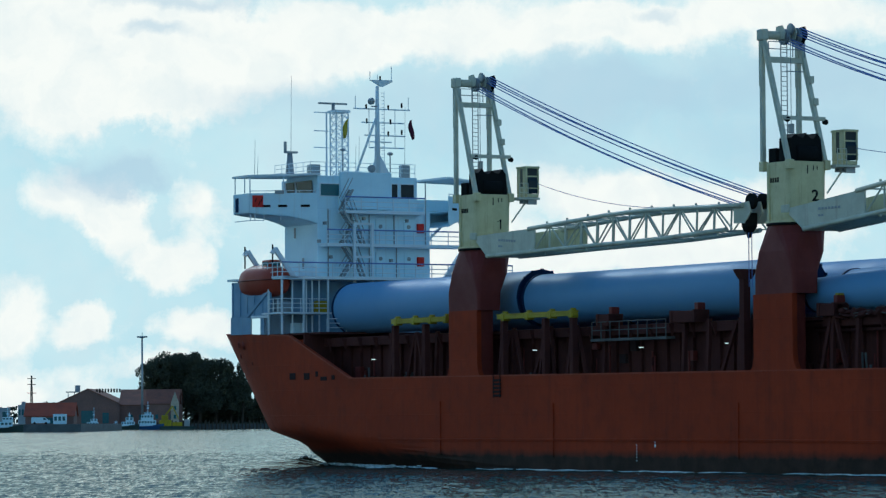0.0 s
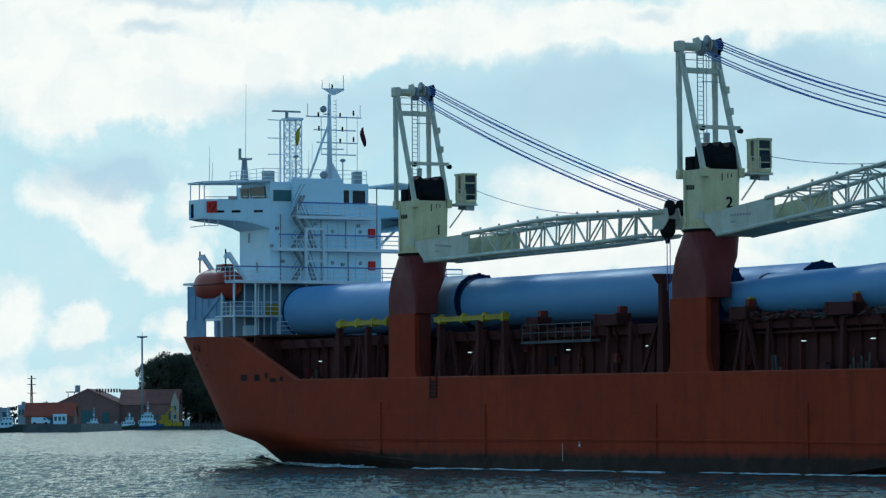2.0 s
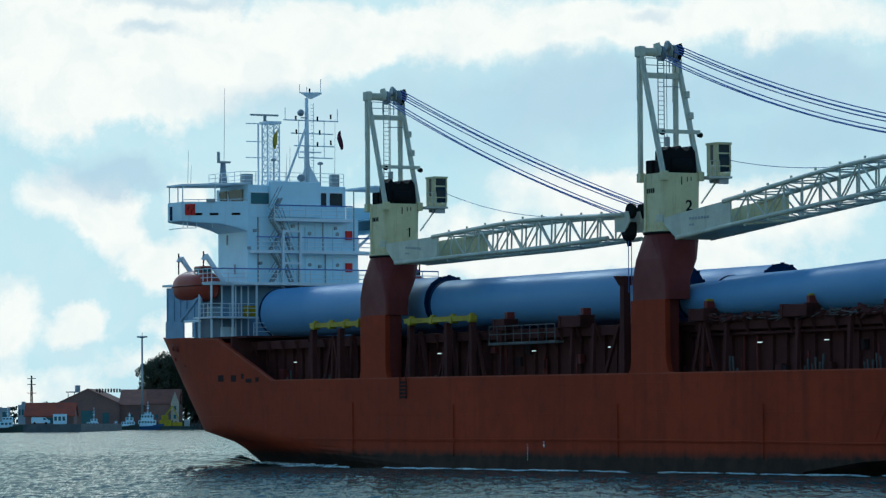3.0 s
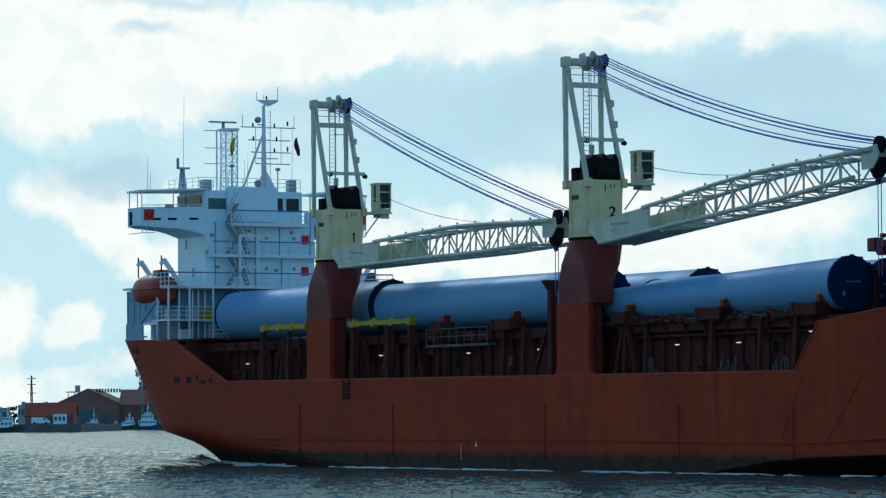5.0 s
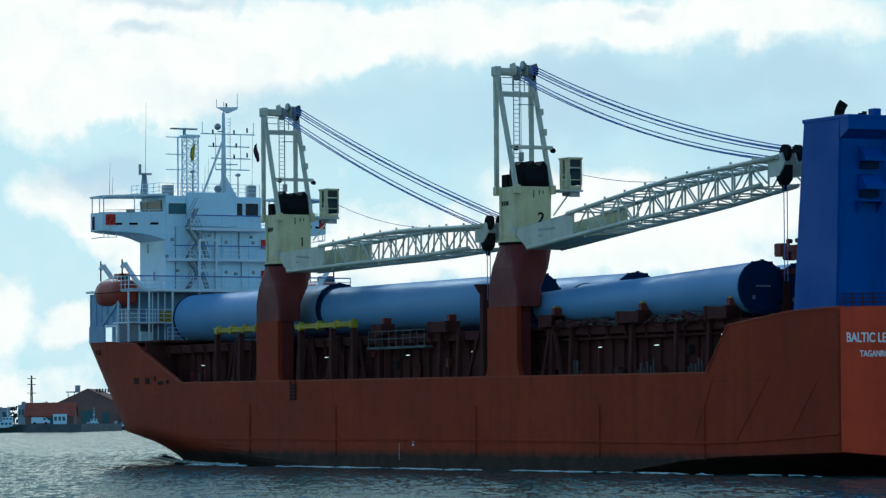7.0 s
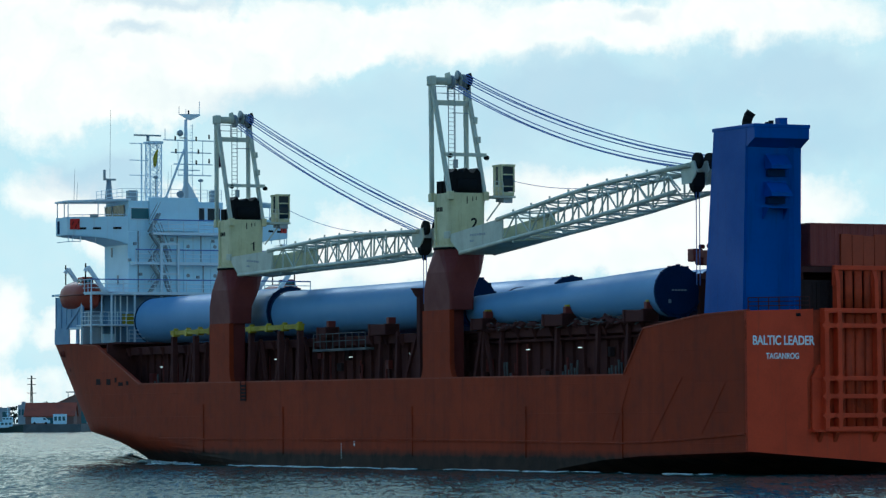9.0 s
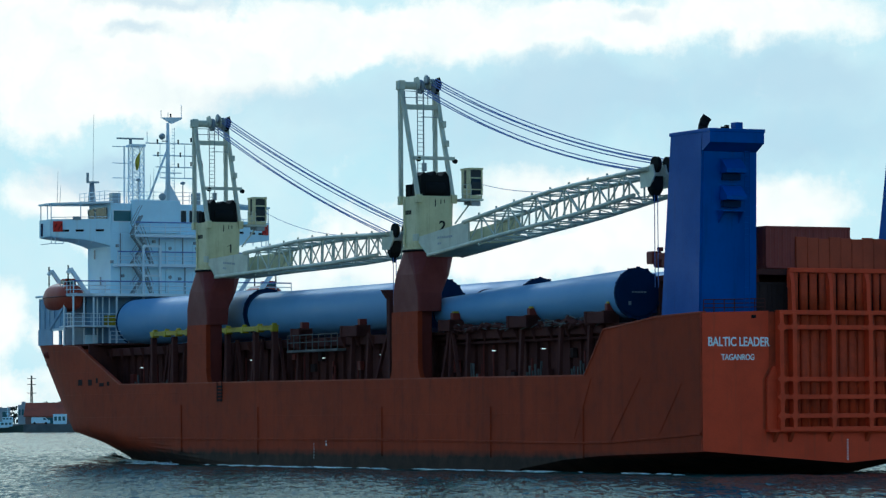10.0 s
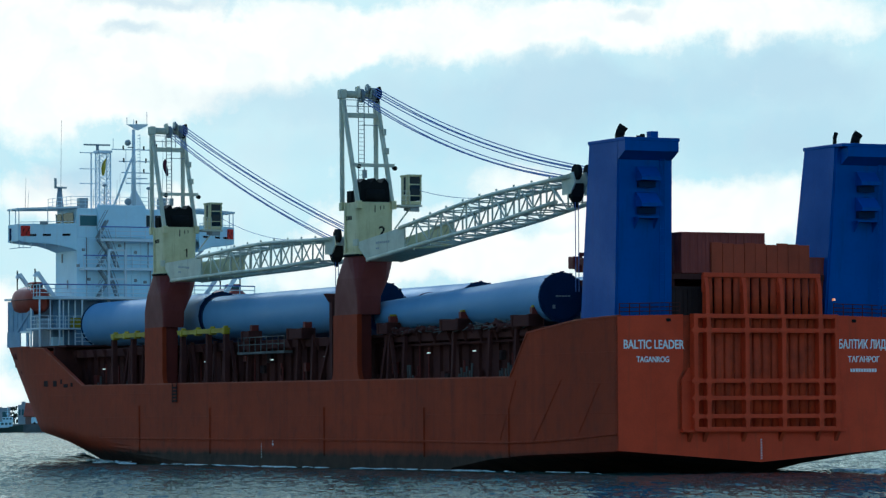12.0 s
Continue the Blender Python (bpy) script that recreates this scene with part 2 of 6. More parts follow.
def frame_at(p0, p1):
    d = (Vector(p1) - Vector(p0))
    return Matrix.Translation(p0) @ d.to_track_quat("Z", "Y").to_matrix().to_4x4(), d.length


def tube(bm, p0, p1, r, n=8, r1=None):
    m, ln = frame_at(p0, p1)
    r1 = r if r1 is None else r1
    lo = [bm.verts.new(m @ Vector((r * math.cos(2 * math.pi * i / n), r * math.sin(2 * math.pi * i / n), 0))) for i in range(n)]
    hi = [bm.verts.new(m @ Vector((r1 * math.cos(2 * math.pi * i / n), r1 * math.sin(2 * math.pi * i / n), ln))) for i in range(n)]
    for i in range(n):
        f = bm.faces.new((lo[i], lo[(i + 1) % n], hi[(i + 1) % n], hi[i]))
        f.smooth = n > 6
    bm.faces.new(lo[::-1])
    bm.faces.new(hi)
    return bm


def beam(bm, p0, p1, w, h):
    """A box section from p0 to p1, h upright."""
    d = (Vector(p1) - Vector(p0)).normalized()
    side = d.cross(Vector((0, 0, 1)))
    side = Vector((1, 0, 0)) if side.length < 1e-3 else side.normalized()
    up = side.cross(d).normalized()
    ring = []
    for p in (p0, p1):
        ring.append([bm.verts.new(Vector(p) + side * sx * w / 2 + up * sz * h / 2) for sx, sz in ((-1, -1), (1, -1), (1, 1), (-1, 1))])
    for i in range(4):
        bm.faces.new((ring[0][i], ring[0][(i + 1) % 4], ring[1][(i + 1) % 4], ring[1][i]))
    bm.faces.new(ring[0][::-1])
    bm.faces.new(ring[1])
    return bm


def plate(bm, pts, thick):
    """A flat polygon given a thickness along its normal."""
    vs = [Vector(p) for p in pts]
    n = (vs[1] - vs[0]).cross(vs[2] - vs[0]).normalized() * thick
    a = [bm.verts.new(v) for v in vs]
    b = [bm.verts.new(v + n) for v in vs]
    bm.faces.new(a[::-1])
    bm.faces.new(b)
    k = len(vs)
    for i in range(k):
        bm.faces.new((a[i], a[(i + 1) % k], b[(i + 1) % k], b[i]))
    return bm


def loft(bm, rings, caps=True, smooth=False):
    rows = [[bm.verts.new(p) for p in r] for r in rings]
    n = len(rows[0])
    for a, b in zip(rows, rows[1:]):
        for i in range(n):
            f = bm.faces.new((a[i], a[(i + 1) % n], b[(i + 1) % n], b[i]))
            f.smooth = smooth
    if caps:
        bm.faces.new(rows[0][::-1])
        bm.faces.new(rows[-1])
    return bm


def rail(bm, pts, height=1.05, step=1.6, r=0.028, bars=3):
    """Stanchions and bars along a line of deck points."""
    for p, q in zip(pts, pts[1:]):
        p, q = Vector(p), Vector(q)
        n = max(1, round((q - p).length / step))
        for i in range(n + 1):
            s = p.lerp(q, i / n)
            tube(bm, s, s + Vector((0, 0, height)), r * 1.15, 5)
        for k in range(1, bars + 1):
            u = Vector((0, 0, height * k / bars))
            tube(bm, p + u, q + u, r, 5)
    return bm


BASE = {}
MOVING = []


def thing(name, base, label, category, group="", ship=True):
    """A top-level Empty at its base; what belongs to the ship is remembered for its motion."""
    ob = new(name)
    ob.empty_display_size = 0.5
    ob.matrix_world = Matrix.Translation(base)
    BASE[ob] = Vector(base)
    tagged(ob, label, category, group)
    if ship:
        MOVING.append((ob, Matrix.Translation(base)))
    return ob


def part(name, bm, material, parent, label="", kind=""):
    """Links a bmesh, drawn in the space of the ship or the bank, as one mesh under a thing or a part."""
    base = BASE[parent]
    bmesh.ops.translate(bm, verts=bm.verts, vec=-base)
    bmesh.ops.recalc_face_normals(bm, faces=bm.faces)
    me = bpy.data.meshes.new(name)
    bm.to_mesh(me)
    bm.free()
    me.materials.append(M[material] if isinstance(material, str) else material)
    ob = new(name, me)
    ob.parent = parent
    BASE[ob] = base
    if label:
        ob["label"] = label
    if kind:
        ob["kind"] = kind
    return ob


def B():
    return bmesh.new()


def text_mesh(body_text, size, width, depth=0.02):
    """Built-in lettering, as a mesh in its own plane, squeezed to a width."""
    cu = bpy.data.curves.new("lettering", "FONT")
    cu.body, cu.size, cu.extrude = body_text, size, depth
    cu.align_x = "CENTER"
    cu.offset = size * 0.018
    ob = bpy.data.objects.new("lettering", cu)
    me = bpy.data.meshes.new_from_object(ob)
    bpy.data.objects.remove(ob)
    bm = bmesh.new()
    bm.from_mesh(me)
    xs = [v.co.x for v in bm.verts]
    k = width / (max(xs) - min(xs))
    for v in bm.verts:
        v.co.x *= k
    return bm


# ---------- setting: sky, water, far bank ----------
def build_sky():
    bm = B()
    vs = [bm.verts.new(v) for v in ((-3000, 0, -60), (3000, 0, -60), (3000, 0, 1500), (-3000, 0, 1500))]
    bm.faces.new(vs)
    me = bpy.data.meshes.new("backdrop")
    bm.to_mesh(me)
    bm.free()
    me.materials.append(sky_sheet_mat())
    ob = new("backdrop", me)
    ob.matrix_world = Matrix.Translation((0, 4600, 0))
    return tagged(ob, "broken white and grey-blue clouds with pale gaps", "sky", kind="structure")


def build_water():
    """One sheet: dense waves between the bank and the ship, wider and wider steps to the horizon."""
    ys = list(np.arange(158, 215, 0.17)) + list(np.arange(215, 400, 0.3))
    step = 0.4
    while ys[-1] < 4590:
        ys.append(min(4590, ys[-1] + step))
        step *= 1.05
    ys = [-400, -100, 0, 60, 110, 135] + ys
    xs = list(np.arange(-48, 48, 0.3))
    step, right = 0.5, []
    x = xs[-1]
    while x < 3000:
        x += step
        step *= 1.13
        right.append(x)
    xs = [-v for v in right[::-1]] + xs + right
    X, Y = np.meshgrid(np.array(xs), np.array(ys))
    Z = np.zeros_like(X)
    rng = np.random.RandomState(4)
    for k in range(54):
        lam = 0.85 * (1.045 ** k)
        ang = radians(200) + rng.normal(0, 0.65)
        amp = 0.0044 * lam ** 0.4 * rng.uniform(0.6, 1.3)
        kx, ky = math.cos(ang) * 2 * math.pi / lam, math.sin(ang) * 2 * math.pi / lam
        ph = rng.uniform(0, 6.28)
        fade = np.clip((330 * lam - Y) / (120 * lam), 0, 1) * np.clip((75 * lam + 60 - np.abs(X)) / 30, 0, 1)
        s = np.sin(kx * X + ky * Y + ph)
        Z += amp * fade * (s + 0.25 * np.cos(2 * (kx * X + ky * Y + ph)))
    Z *= np.clip((Y - 60) / 80, 0, 1)
    n, k = X.shape
    co = np.stack([X, Y, Z], -1).reshape(-1, 3)
    idx = np.arange(n * k).reshape(n, k)
    quads = np.stack([idx[:-1, :-1], idx[:-1, 1:], idx[1:, 1:], idx[1:, :-1]], -1).reshape(-1, 4)
    me = bpy.data.meshes.new("water")
    me.vertices.add(len(co))
    me.vertices.foreach_set("co", co.ravel())
    me.loops.add(quads.size)
    me.loops.foreach_set("vertex_index", quads.ravel())
    me.polygons.add(len(quads))
    me.polygons.foreach_set("loop_start", np.arange(0, quads.size, 4))
    me.polygons.foreach_set("use_smooth", np.ones(len(quads), bool))
    me.update(calc_edges=True)
    me.materials.append(M["water"])
    return tagged(new("water", me), "choppy grey-green harbour water with bright glitter", "water", kind="structure")


backdrop = build_sky()
water = build_water()

# ---------- the ship ----------
SHIP = thing("cargo_ship", (0, 0, 0), "orange-red general cargo ship with white deckhouse forward and twin blue funnels", "cargo ship")


def hull_outline(z):
    """Where the side starts to turn in, where the stem is, and how full the bow is at that height."""
    zs = (-3.0, 0.0, 1.0, 1.8, 2.65, 5.0, 10.4)
    return (np.interp(z, zs, (66, 73, 82, 89, 98.5, 101.5, 109)), np.interp(z, zs, (112, 119, 121.8, 123.3, 125.6, 126.8, 129.2)), np.interp(z, zs, (1.5, 1.7, 1.9, 2.1, 2.4, 2.6, 3.0)))


def half_beam(x, z):
    xs, xe, n = hull_outline(z)
    if x <= xs:
        return 10.2
    return 10.2 * max(0.0, 1 - min(1.0, (x - xs) / (xe - xs)) ** n)


def bulwark_top(x):
    return float(np.interp(x, (0, 5.5, 12.5, 15.05, 96.3, 106.0, 117, 129), (9.82, 9.7, 9.06, 6.2, 6.5, 9.82, 10.22, 10.5)))


def stern_foot(x):
    return float(np.interp(x, (0, 12.7, 18, 24, 30), (1.42, 1.11, 0.82, 0.2, -2.6)))


def build_hull():
    bm = B()
    stations = [0, 2, 4, 5.5, 8, 10, 12.5, 13.3, 14.2, 15.05, 18, 24] + list(range(30, 96, 6)) + [96.3, 98, 100, 102] + [104 + 1.0 * i for i in range(25)] + [128.4, 129.0]
    levels = 30
    for side in (1, -1):
        grid = []
        for x in stations:
            lo, hi = stern_foot(x), bulwark_top(x)
            col = []
            for i in range(levels):
                z = lo + (hi - lo) * i / (levels - 1)
                xs, xe, n = hull_outline(z)
                xx = min(x, xe) if x > 118 else x
                col.append(bm.verts.new((xx, side * max(half_beam(xx, z), 0.02), z)))
            grid.append(col)
        for a, b in zip(grid, grid[1:]):
            for i in range(levels - 1):
                f = bm.faces.new((a[i], b[i], b[i + 1], a[i + 1]))
                f.smooth = a[i].co.x > 86
        # bottom run under the stern
        for a, b in zip(grid[:12], grid[1:12]):
            xa, xb = a[0].co.x, b[0].co.x
            ca = bm.verts.new((xa, 0, 0.65 - xa * 0.22))
            cb = bm.verts.new((xb, 0, 0.65 - xb * 0.22))
            bm.faces.new((a[0], ca, cb, b[0]))
    hull = part("hull", bm, "hull", SHIP, "weathered orange-red plating, coloured darker for its shaded side, above dark boot-topping")

    # transom with the recess for the ramp left open behind it
    bm = B()
    for s in (1, -1):
        plate(bm, [(0.0, s * 10.2, 1.45), (0.0, s * 10.2, 9.82), (0.0, s * 5.55, 9.95), (0.0, s * 5.55, 6.5), (0.0, s * 6.0, 5.8), (0.0, s * 6.0, 2.75), (0.0, s * 6.0, 1.13)], s * 0.25)
    plate(bm, [(0.0, 6.0, 1.13), (0.0, 6.0, 2.75), (0.0, -6.0, 2.75), (0.0, -6.0, 1.13), (0.0, 0.0, 0.65)], 0.25)
    part("transom", bm, "ramp", hull, "orange-red stern plating, coloured brighter for light on the stern")
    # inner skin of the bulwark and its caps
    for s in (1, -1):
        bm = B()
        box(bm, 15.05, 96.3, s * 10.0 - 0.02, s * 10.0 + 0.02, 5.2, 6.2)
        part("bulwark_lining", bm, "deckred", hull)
        line = [0, 5.5, 12.5, 15.05, 39.0, 80.0, 96.3, 106.0, 109]
        for x0, x1 in zip(line, line[1:]):
            bm = B()
            beam(bm, (x0, s * 10.1, bulwark_top(x0) + 0.02), (x1, s * 10.1, bulwark_top(x1) + 0.02), 0.32, 0.09)
            part("bulwark_cap", bm, "orange", hull)
    # fenders and strake on the side
    for x, z0, z1 in ((82.9, 1.0, 4.75), (67.6, 0.9, 4.5), (45.5, 0.9, 4.4), (28.4, 0.9, 4.3), (15.3, 0.9, 4.2)):
        for s in (1, -1):
            bm = B()
            box(bm, x - 0.07, x + 0.07, s * 10.22 - 0.06, s * 10.22 + 0.06, z0, z1, 0.02)
            part("fender_bar", bm, "hull", hull)
    for s in (1, -1):
        pts = [(0.2, 2.5), (5, 2.25), (11, 2.0), (16.5, 1.9), (30, 2.0), (46, 2.08), (83, 2.08), (92, 2.1)]
        bm = B()
        loft(bm, [[(x, s * 10.15, z - 0.07), (x, s * 10.29, z - 0.05), (x, s * 10.29, z + 0.05), (x, s * 10.15, z + 0.07)] for x, z in pts])
        part("rubbing_strake", bm, "hull", hull)
        for (x0, z0), (x1, z1) in (((14.2, 6.0), (16.6, 2.1)), ((7.7, 6.0), (11.7, 2.0)), ((2.5, 5.6), (5.4, 2.5)), ((0.3, 6.02), (15, 6.05))):
            bm = B()
            beam(bm, (x0, s * 10.2, z0), (x1, s * 10.2, z1), 0.06, 0.06)
            part("weld_bar", bm, "hull", hull)
    # mooring openings by the bow, scars and depth marks
    for x, z, w, h in ((99.6, 6.75, 0.9, 0.5), (101.9, 6.78, 0.95, 0.5), (98.0, 6.9, 0.4, 0.4), (96.9, 6.55, 1.0, 0.3), (95.4, 6.62, 0.5, 0.34)):
        bm = B()
        xx = x + 3.5
        box(bm, xx - w / 2, xx + w / 2, 10.12, 10.235, z - h / 2, z + h / 2, 0.03)
        part("mooring_port", bm, "dark", hull)
    # pilot ladder gear hung over the bulwark
    for i in range(5):
        bm = B()
        box(bm, 74.45, 75.45, 10.2, 10.3, 5.0 + 0.26 * i, 5.16 + 0.26 * i, 0.02)
        part("ladder_step", bm, "dark", hull)
    for x in (74.5, 75.4):
        bm = B()
        tube(bm, (x, 10.27, 4.95), (x, 10.27, 6.5), 0.04, 5)
        part("ladder_rope", bm, "dark", hull)
    for i in range(6):
        bm = B()
        box(bm, 57.2, 57.28, 10.19, 10.215, 0.7 + 0.2 * i, 0.77 + 0.2 * i)
        part("depth_mark", bm, "letter", hull)
    bm = B()
    box(bm, 54.95, 55.15, 10.19, 10.215, 1.9, 1.95)
    tube(bm, (55.05, 10.19, 1.7), (55.05, 10.215, 1.7), 0.1, 14)
    part("load_mark", bm, "letter", hull)
    for i in range(8):
        bm = B()
        box(bm, -0.02, 0.03, -0.07, 0.04, 0.85 + 0.17 * i, 0.92 + 0.17 * i)
        part("depth_mark", bm, "letter", hull)
    # hawse holes and anchor scars on the bow flare, quarter fairleads on the stern
    for x, z, r in ((115.6, 9.35, 0.26), (114.4, 9.3, 0.34), (115.9, 8.5, 0.2), (113.0, 7.9, 0.16)):
        bm = B()
        hy = half_beam(x, z)
        tube(bm, (x - 0.15, hy - 0.2, z), (x + 0.02, hy + 0.02, z - 0.02), r, 12)
        part("hawse_hole", bm, "oxide", hull)
    for y in (6.6, -6.9):
        bm = B()
        box(bm, -0.07, 0.02, y - 0.16, y + 0.16, 9.5, 9.7, 0.04)
        part("fairlead", bm, "black", hull)
    return hull


HULL = build_hull()


def stern_text(words, size, width, y, z):
    bm = text_mesh(words, size, width)
    m = Matrix(((0, 0, -1, -0.012), (-1, 0, 0, y), (0, 1, 0, z), (0, 0, 0, 1)))
    bmesh.ops.transform(bm, matrix=m, verts=bm.verts)
    part("lettering", bm, "letter", HULL, "white painted lettering")


stern_text("BALTIC LEADER", 0.78, 4.3, 7.66, 7.8)
stern_text("TAGANROG", 0.50, 2.3, 7.72, 6.96)
stern_text("БАЛТИК ЛИДЕР", 0.78, 4.15, -7.85, 7.85)
stern_text("ТАГАНРОГ", 0.50, 2.35, -7.62, 6.98)
bm = B()
for i in range(10):
    box(bm, -0.03, 0.0, -6.62 - 0.2 * i - 0.14, -6.62 - 0.2 * i, 6.34, 6.56)
part("number_bars", bm, "letter", HULL)


def build_ramp():
    """Folded stern ramp: a frame of box beams over corrugated plating, with a narrower upper leaf."""
    ramp_ob = thing("stern_ramp", (0, 0, 2.55), "folded orange-red stern ramp with rusty ribbed panels, their shade put into the colour", "ramp")
    bm = B()
    box(bm, 0.02, 0.12, -6.0, 6.0, 2.7, 9.9)
    part("backing_plate", bm, "ramprib", ramp_ob)
    for name, ys, zs in (("lower_leaf", (4.97, 4.05, 1.28, -1.39, -4.09, -5.3), (2.75, 3.55, 4.7, 5.78, 8.95, 9.85)), ("upper_leaf", (4.0, 1.28, -1.39, -4.2), (9.85, 12.45))):
        x = -0.05 if name == "lower_leaf" else 0.05
        bm = B()
        lo_y, hi_y = min(ys), max(ys)
        for y in ys:
            if name == "lower_leaf":
                box(bm, x - 0.58, x, y - 0.15, y + 0.15, zs[0], zs[-1], 0.03)
            else:
                plate(bm, [(x - 0.5, y - 0.13, zs[0]), (x, y - 0.13, zs[0]), (x, y - 0.13, zs[-1]), (x - 0.16, y - 0.13, zs[-1]), (x - 0.42, y - 0.13, zs[-1] - 0.8)], -0.26)
                box(bm, x - 0.2, x + 0.02, y - 0.19, y + 0.19, zs[-1] - 1.1, zs[-1], 0.03)
        for z in zs:
            box(bm, x - (0.54 if z < 12 else 0.24), x + 0.01, lo_y - 0.14, hi_y + 0.14, z - 0.14, z + 0.14, 0.03)
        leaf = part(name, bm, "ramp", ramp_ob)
        # corrugations of each bay, cut by the cross beams
        for ya, yb in zip(ys, ys[1:]):
            w = ya - yb
            n = max(1, round(w / 0.62))
            for i in range(n):
                yc = ya - w * (i + 0.5) / n
                bm = B()
                ring = [(x + 0.05 - 0.15 * math.sin(math.pi * k / 6), yc + (w / n / 2 - 0.05) * math.cos(math.pi * k / 6)) for k in range(7)]
                loft(bm, [[(px, py, z) for px, py in ring] for z in (zs[0], zs[-1])], smooth=True)
                part("rib", bm, "ramprib", leaf)
        # gussets where the beams cross
        for y in ys:
            for z in zs[1:-1]:
                bm = B()
                plate(bm, [(x - 0.56, y - 0.36, z), (x - 0.56, y, z + 0.36), (x - 0.56, y + 0.36, z), (x - 0.56, y, z - 0.36)], 0.05)
                part("gusset", bm, "ramp", leaf)
    bm = B()
    box(bm, -0.5, 0.0, -6.05, 5.85, 2.55, 2.72, 0.03)
    for s, y0, y1 in ((1, 5.0, 5.8), (-1, -6.0, -5.35)):
        box(bm, -0.22, 0.0, y0, y1, 2.7, 5.8, 0.04)
        plate(bm, [(-0.22, y0, 5.8), (-0.22, y1, 5.8), (-0.22, (y0 if s > 0 else y1) + s * 0.3, 6.6), (-0.22, y0 if s > 0 else y1, 6.6)], 0.2)
    part("sill", bm, "ramp", ramp_ob)
    for y in (5.2, 4.1, 1.3, -1.4, -4.1, -5.5):
        bm = B()
        plate(bm, [(-0.42, y - 0.12, 2.56), (0, y - 0.12, 2.56), (0, y - 0.12, 1.95)], 0.24)
        part("bracket", bm, "ramprib", ramp_ob)
    # raised rusty flap behind the upper leaf
    for i in range(9):
        y0 = 2.9 - i * 0.8
        bm = B()
        box(bm, 1.0 - 0.02 * (i % 2), 1.16, y0 - 0.775, y0, 12.3, 14.55 - 0.05 * ((i * 7) % 3), 0.02)
        part("flap_panel", bm, "flap", ramp_ob, "rusty raised ramp flap")


build_ramp()


def build_funnel(s):
    bm = B()
    o, i = s * 9.95, (6.1 if s > 0 else -5.8)
    foot = 5.9 if s > 0 else -5.2
    lo = [(5.6, o, 9.2), (5.6, foot, 9.2), (0.75, foot, 9.2), (0.75, o, 9.2)]
    hi = [(4.2, o, 20.75), (4.2, i, 20.75), (0.15, i, 20.75), (0.15, o, 20.75)]
    loft(bm, [lo, hi])
    bmesh.ops.bevel(bm, geom=[e for e in bm.edges if abs(e.verts[0].co.z - e.verts[1].co.z) > 5], offset=0.12, segments=3, affect="EDGES")
    f = thing("funnel", (3.0, s * 8.0, 9.2), "tall deep blue funnel casing streaked with soot", "funnel", "twin funnels")
    part("casing", bm, "blue", f)
    bm = B()
    box(bm, -0.75, 4.25, min(o, i) - 0.03, max(o, i) + 0.03, 20.72, 20.95, 0.04)
    plate(bm, [(-0.75, o + s * 0.02, 20.72), (0.2, o + s * 0.02, 20.72), (0.2, o + s * 0.02, 19.6), (-0.75, o + s * 0.02, 20.1)], -s * 3.8)
    part("cornice", bm, "blue", f)
    ya, yb = sorted((s * 8.68, s * 7.3))
    for z in (18.3, 16.65):
        bm = B()
        plate(bm, [(0.45, yb, z + 0.95), (0.1, yb, z + 0.85), (-0.55, yb, z + 0.22), (-0.55, yb, z), (0.45, yb, z)], yb - ya)
        part("louvre_hood", bm, "blue", f)
        bm = B()
        box(bm, 0.02, 0.5, ya + 0.1, yb - 0.1, z - 0.42, z - 0.03)
        part("louvre", bm, "cap", f)
    bm = B()
    box(bm, -0.25, 0.6, ya - 0.15, yb + 0.15, 15.95, 16.03)
    for y in (ya, yb):
        plate(bm, [(-0.2, y, 15.95), (0.5, y, 15.95), (0.5, y, 15.2)], 0.06)
    part("ledge", bm, "blue", f)
    bm = B()
    for y in (ya - 0.2, ya - 0.55):
        tube(bm, (0.22, y, 9.6), (0.0, y, 20.6), 0.03, 5)
    for i in range(30):
        zz = 9.9 + 0.36 * i
        tube(bm, (0.2 - 0.02 * i / 3, ya - 0.2, zz), (0.2 - 0.02 * i / 3, ya - 0.55, zz), 0.02, 4)
    part("rung_ladder", bm, "blue", f)
    if s < 0:
        bm = B()
        box(bm, 0.3, 0.5, -5.75, -5.6, 10.9, 11.05, 0.02)
        part("deck_lamp", bm, "amber", f, "small lit amber lamp")
    # bent exhaust, square vent and stub
    bm = B()
    ey = 9.15 if s > 0 else -8.05
    pts = [(1.5, ey, 20.6), (1.5, ey, 21.2), (1.45, ey - 0.1, 21.55), (1.35, ey - 0.24, 21.8)]
    for p, q in zip(pts, pts[1:]):
        tube(bm, p, q, 0.3, 14)
    bmesh.ops.create_uvsphere(bm, u_segments=14, v_segments=8, radius=0.3, matrix=Matrix.Translation(pts[1]))
    bmesh.ops.create_uvsphere(bm, u_segments=14, v_segments=8, radius=0.3, matrix=Matrix.Translation(pts[2]))
    part("exhaust_pipe", bm, "black", f)
    if s < 0:
        bm = B()
        tube(bm, (2.6, -7.2, 20.7), (2.6, -7.2, 21.6), 0.13, 10)
        tube(bm, (2.6, -7.2, 21.5), (2.4, -7.2, 21.85), 0.13, 10)
        part("thin_pipe", bm, "black", f)
    if s > 0:
        bm = B()
        box(bm, 0.2, 0.8, s * 7.35 - 0.26, s * 7.35 + 0.26, 20.9, 21.42, 0.03)
        part("vent", bm, "blue", f)
        bm = B()
        tube(bm, (0.6, s * 8.0, 20.9), (0.6, s * 8.0, 21.25), 0.16, 10)
        tube(bm, (0.6, s * 8.3, 20.9), (0.6, s * 8.3, 21.15), 0.12, 10)
        part("pipe_stub", bm, "black", f)
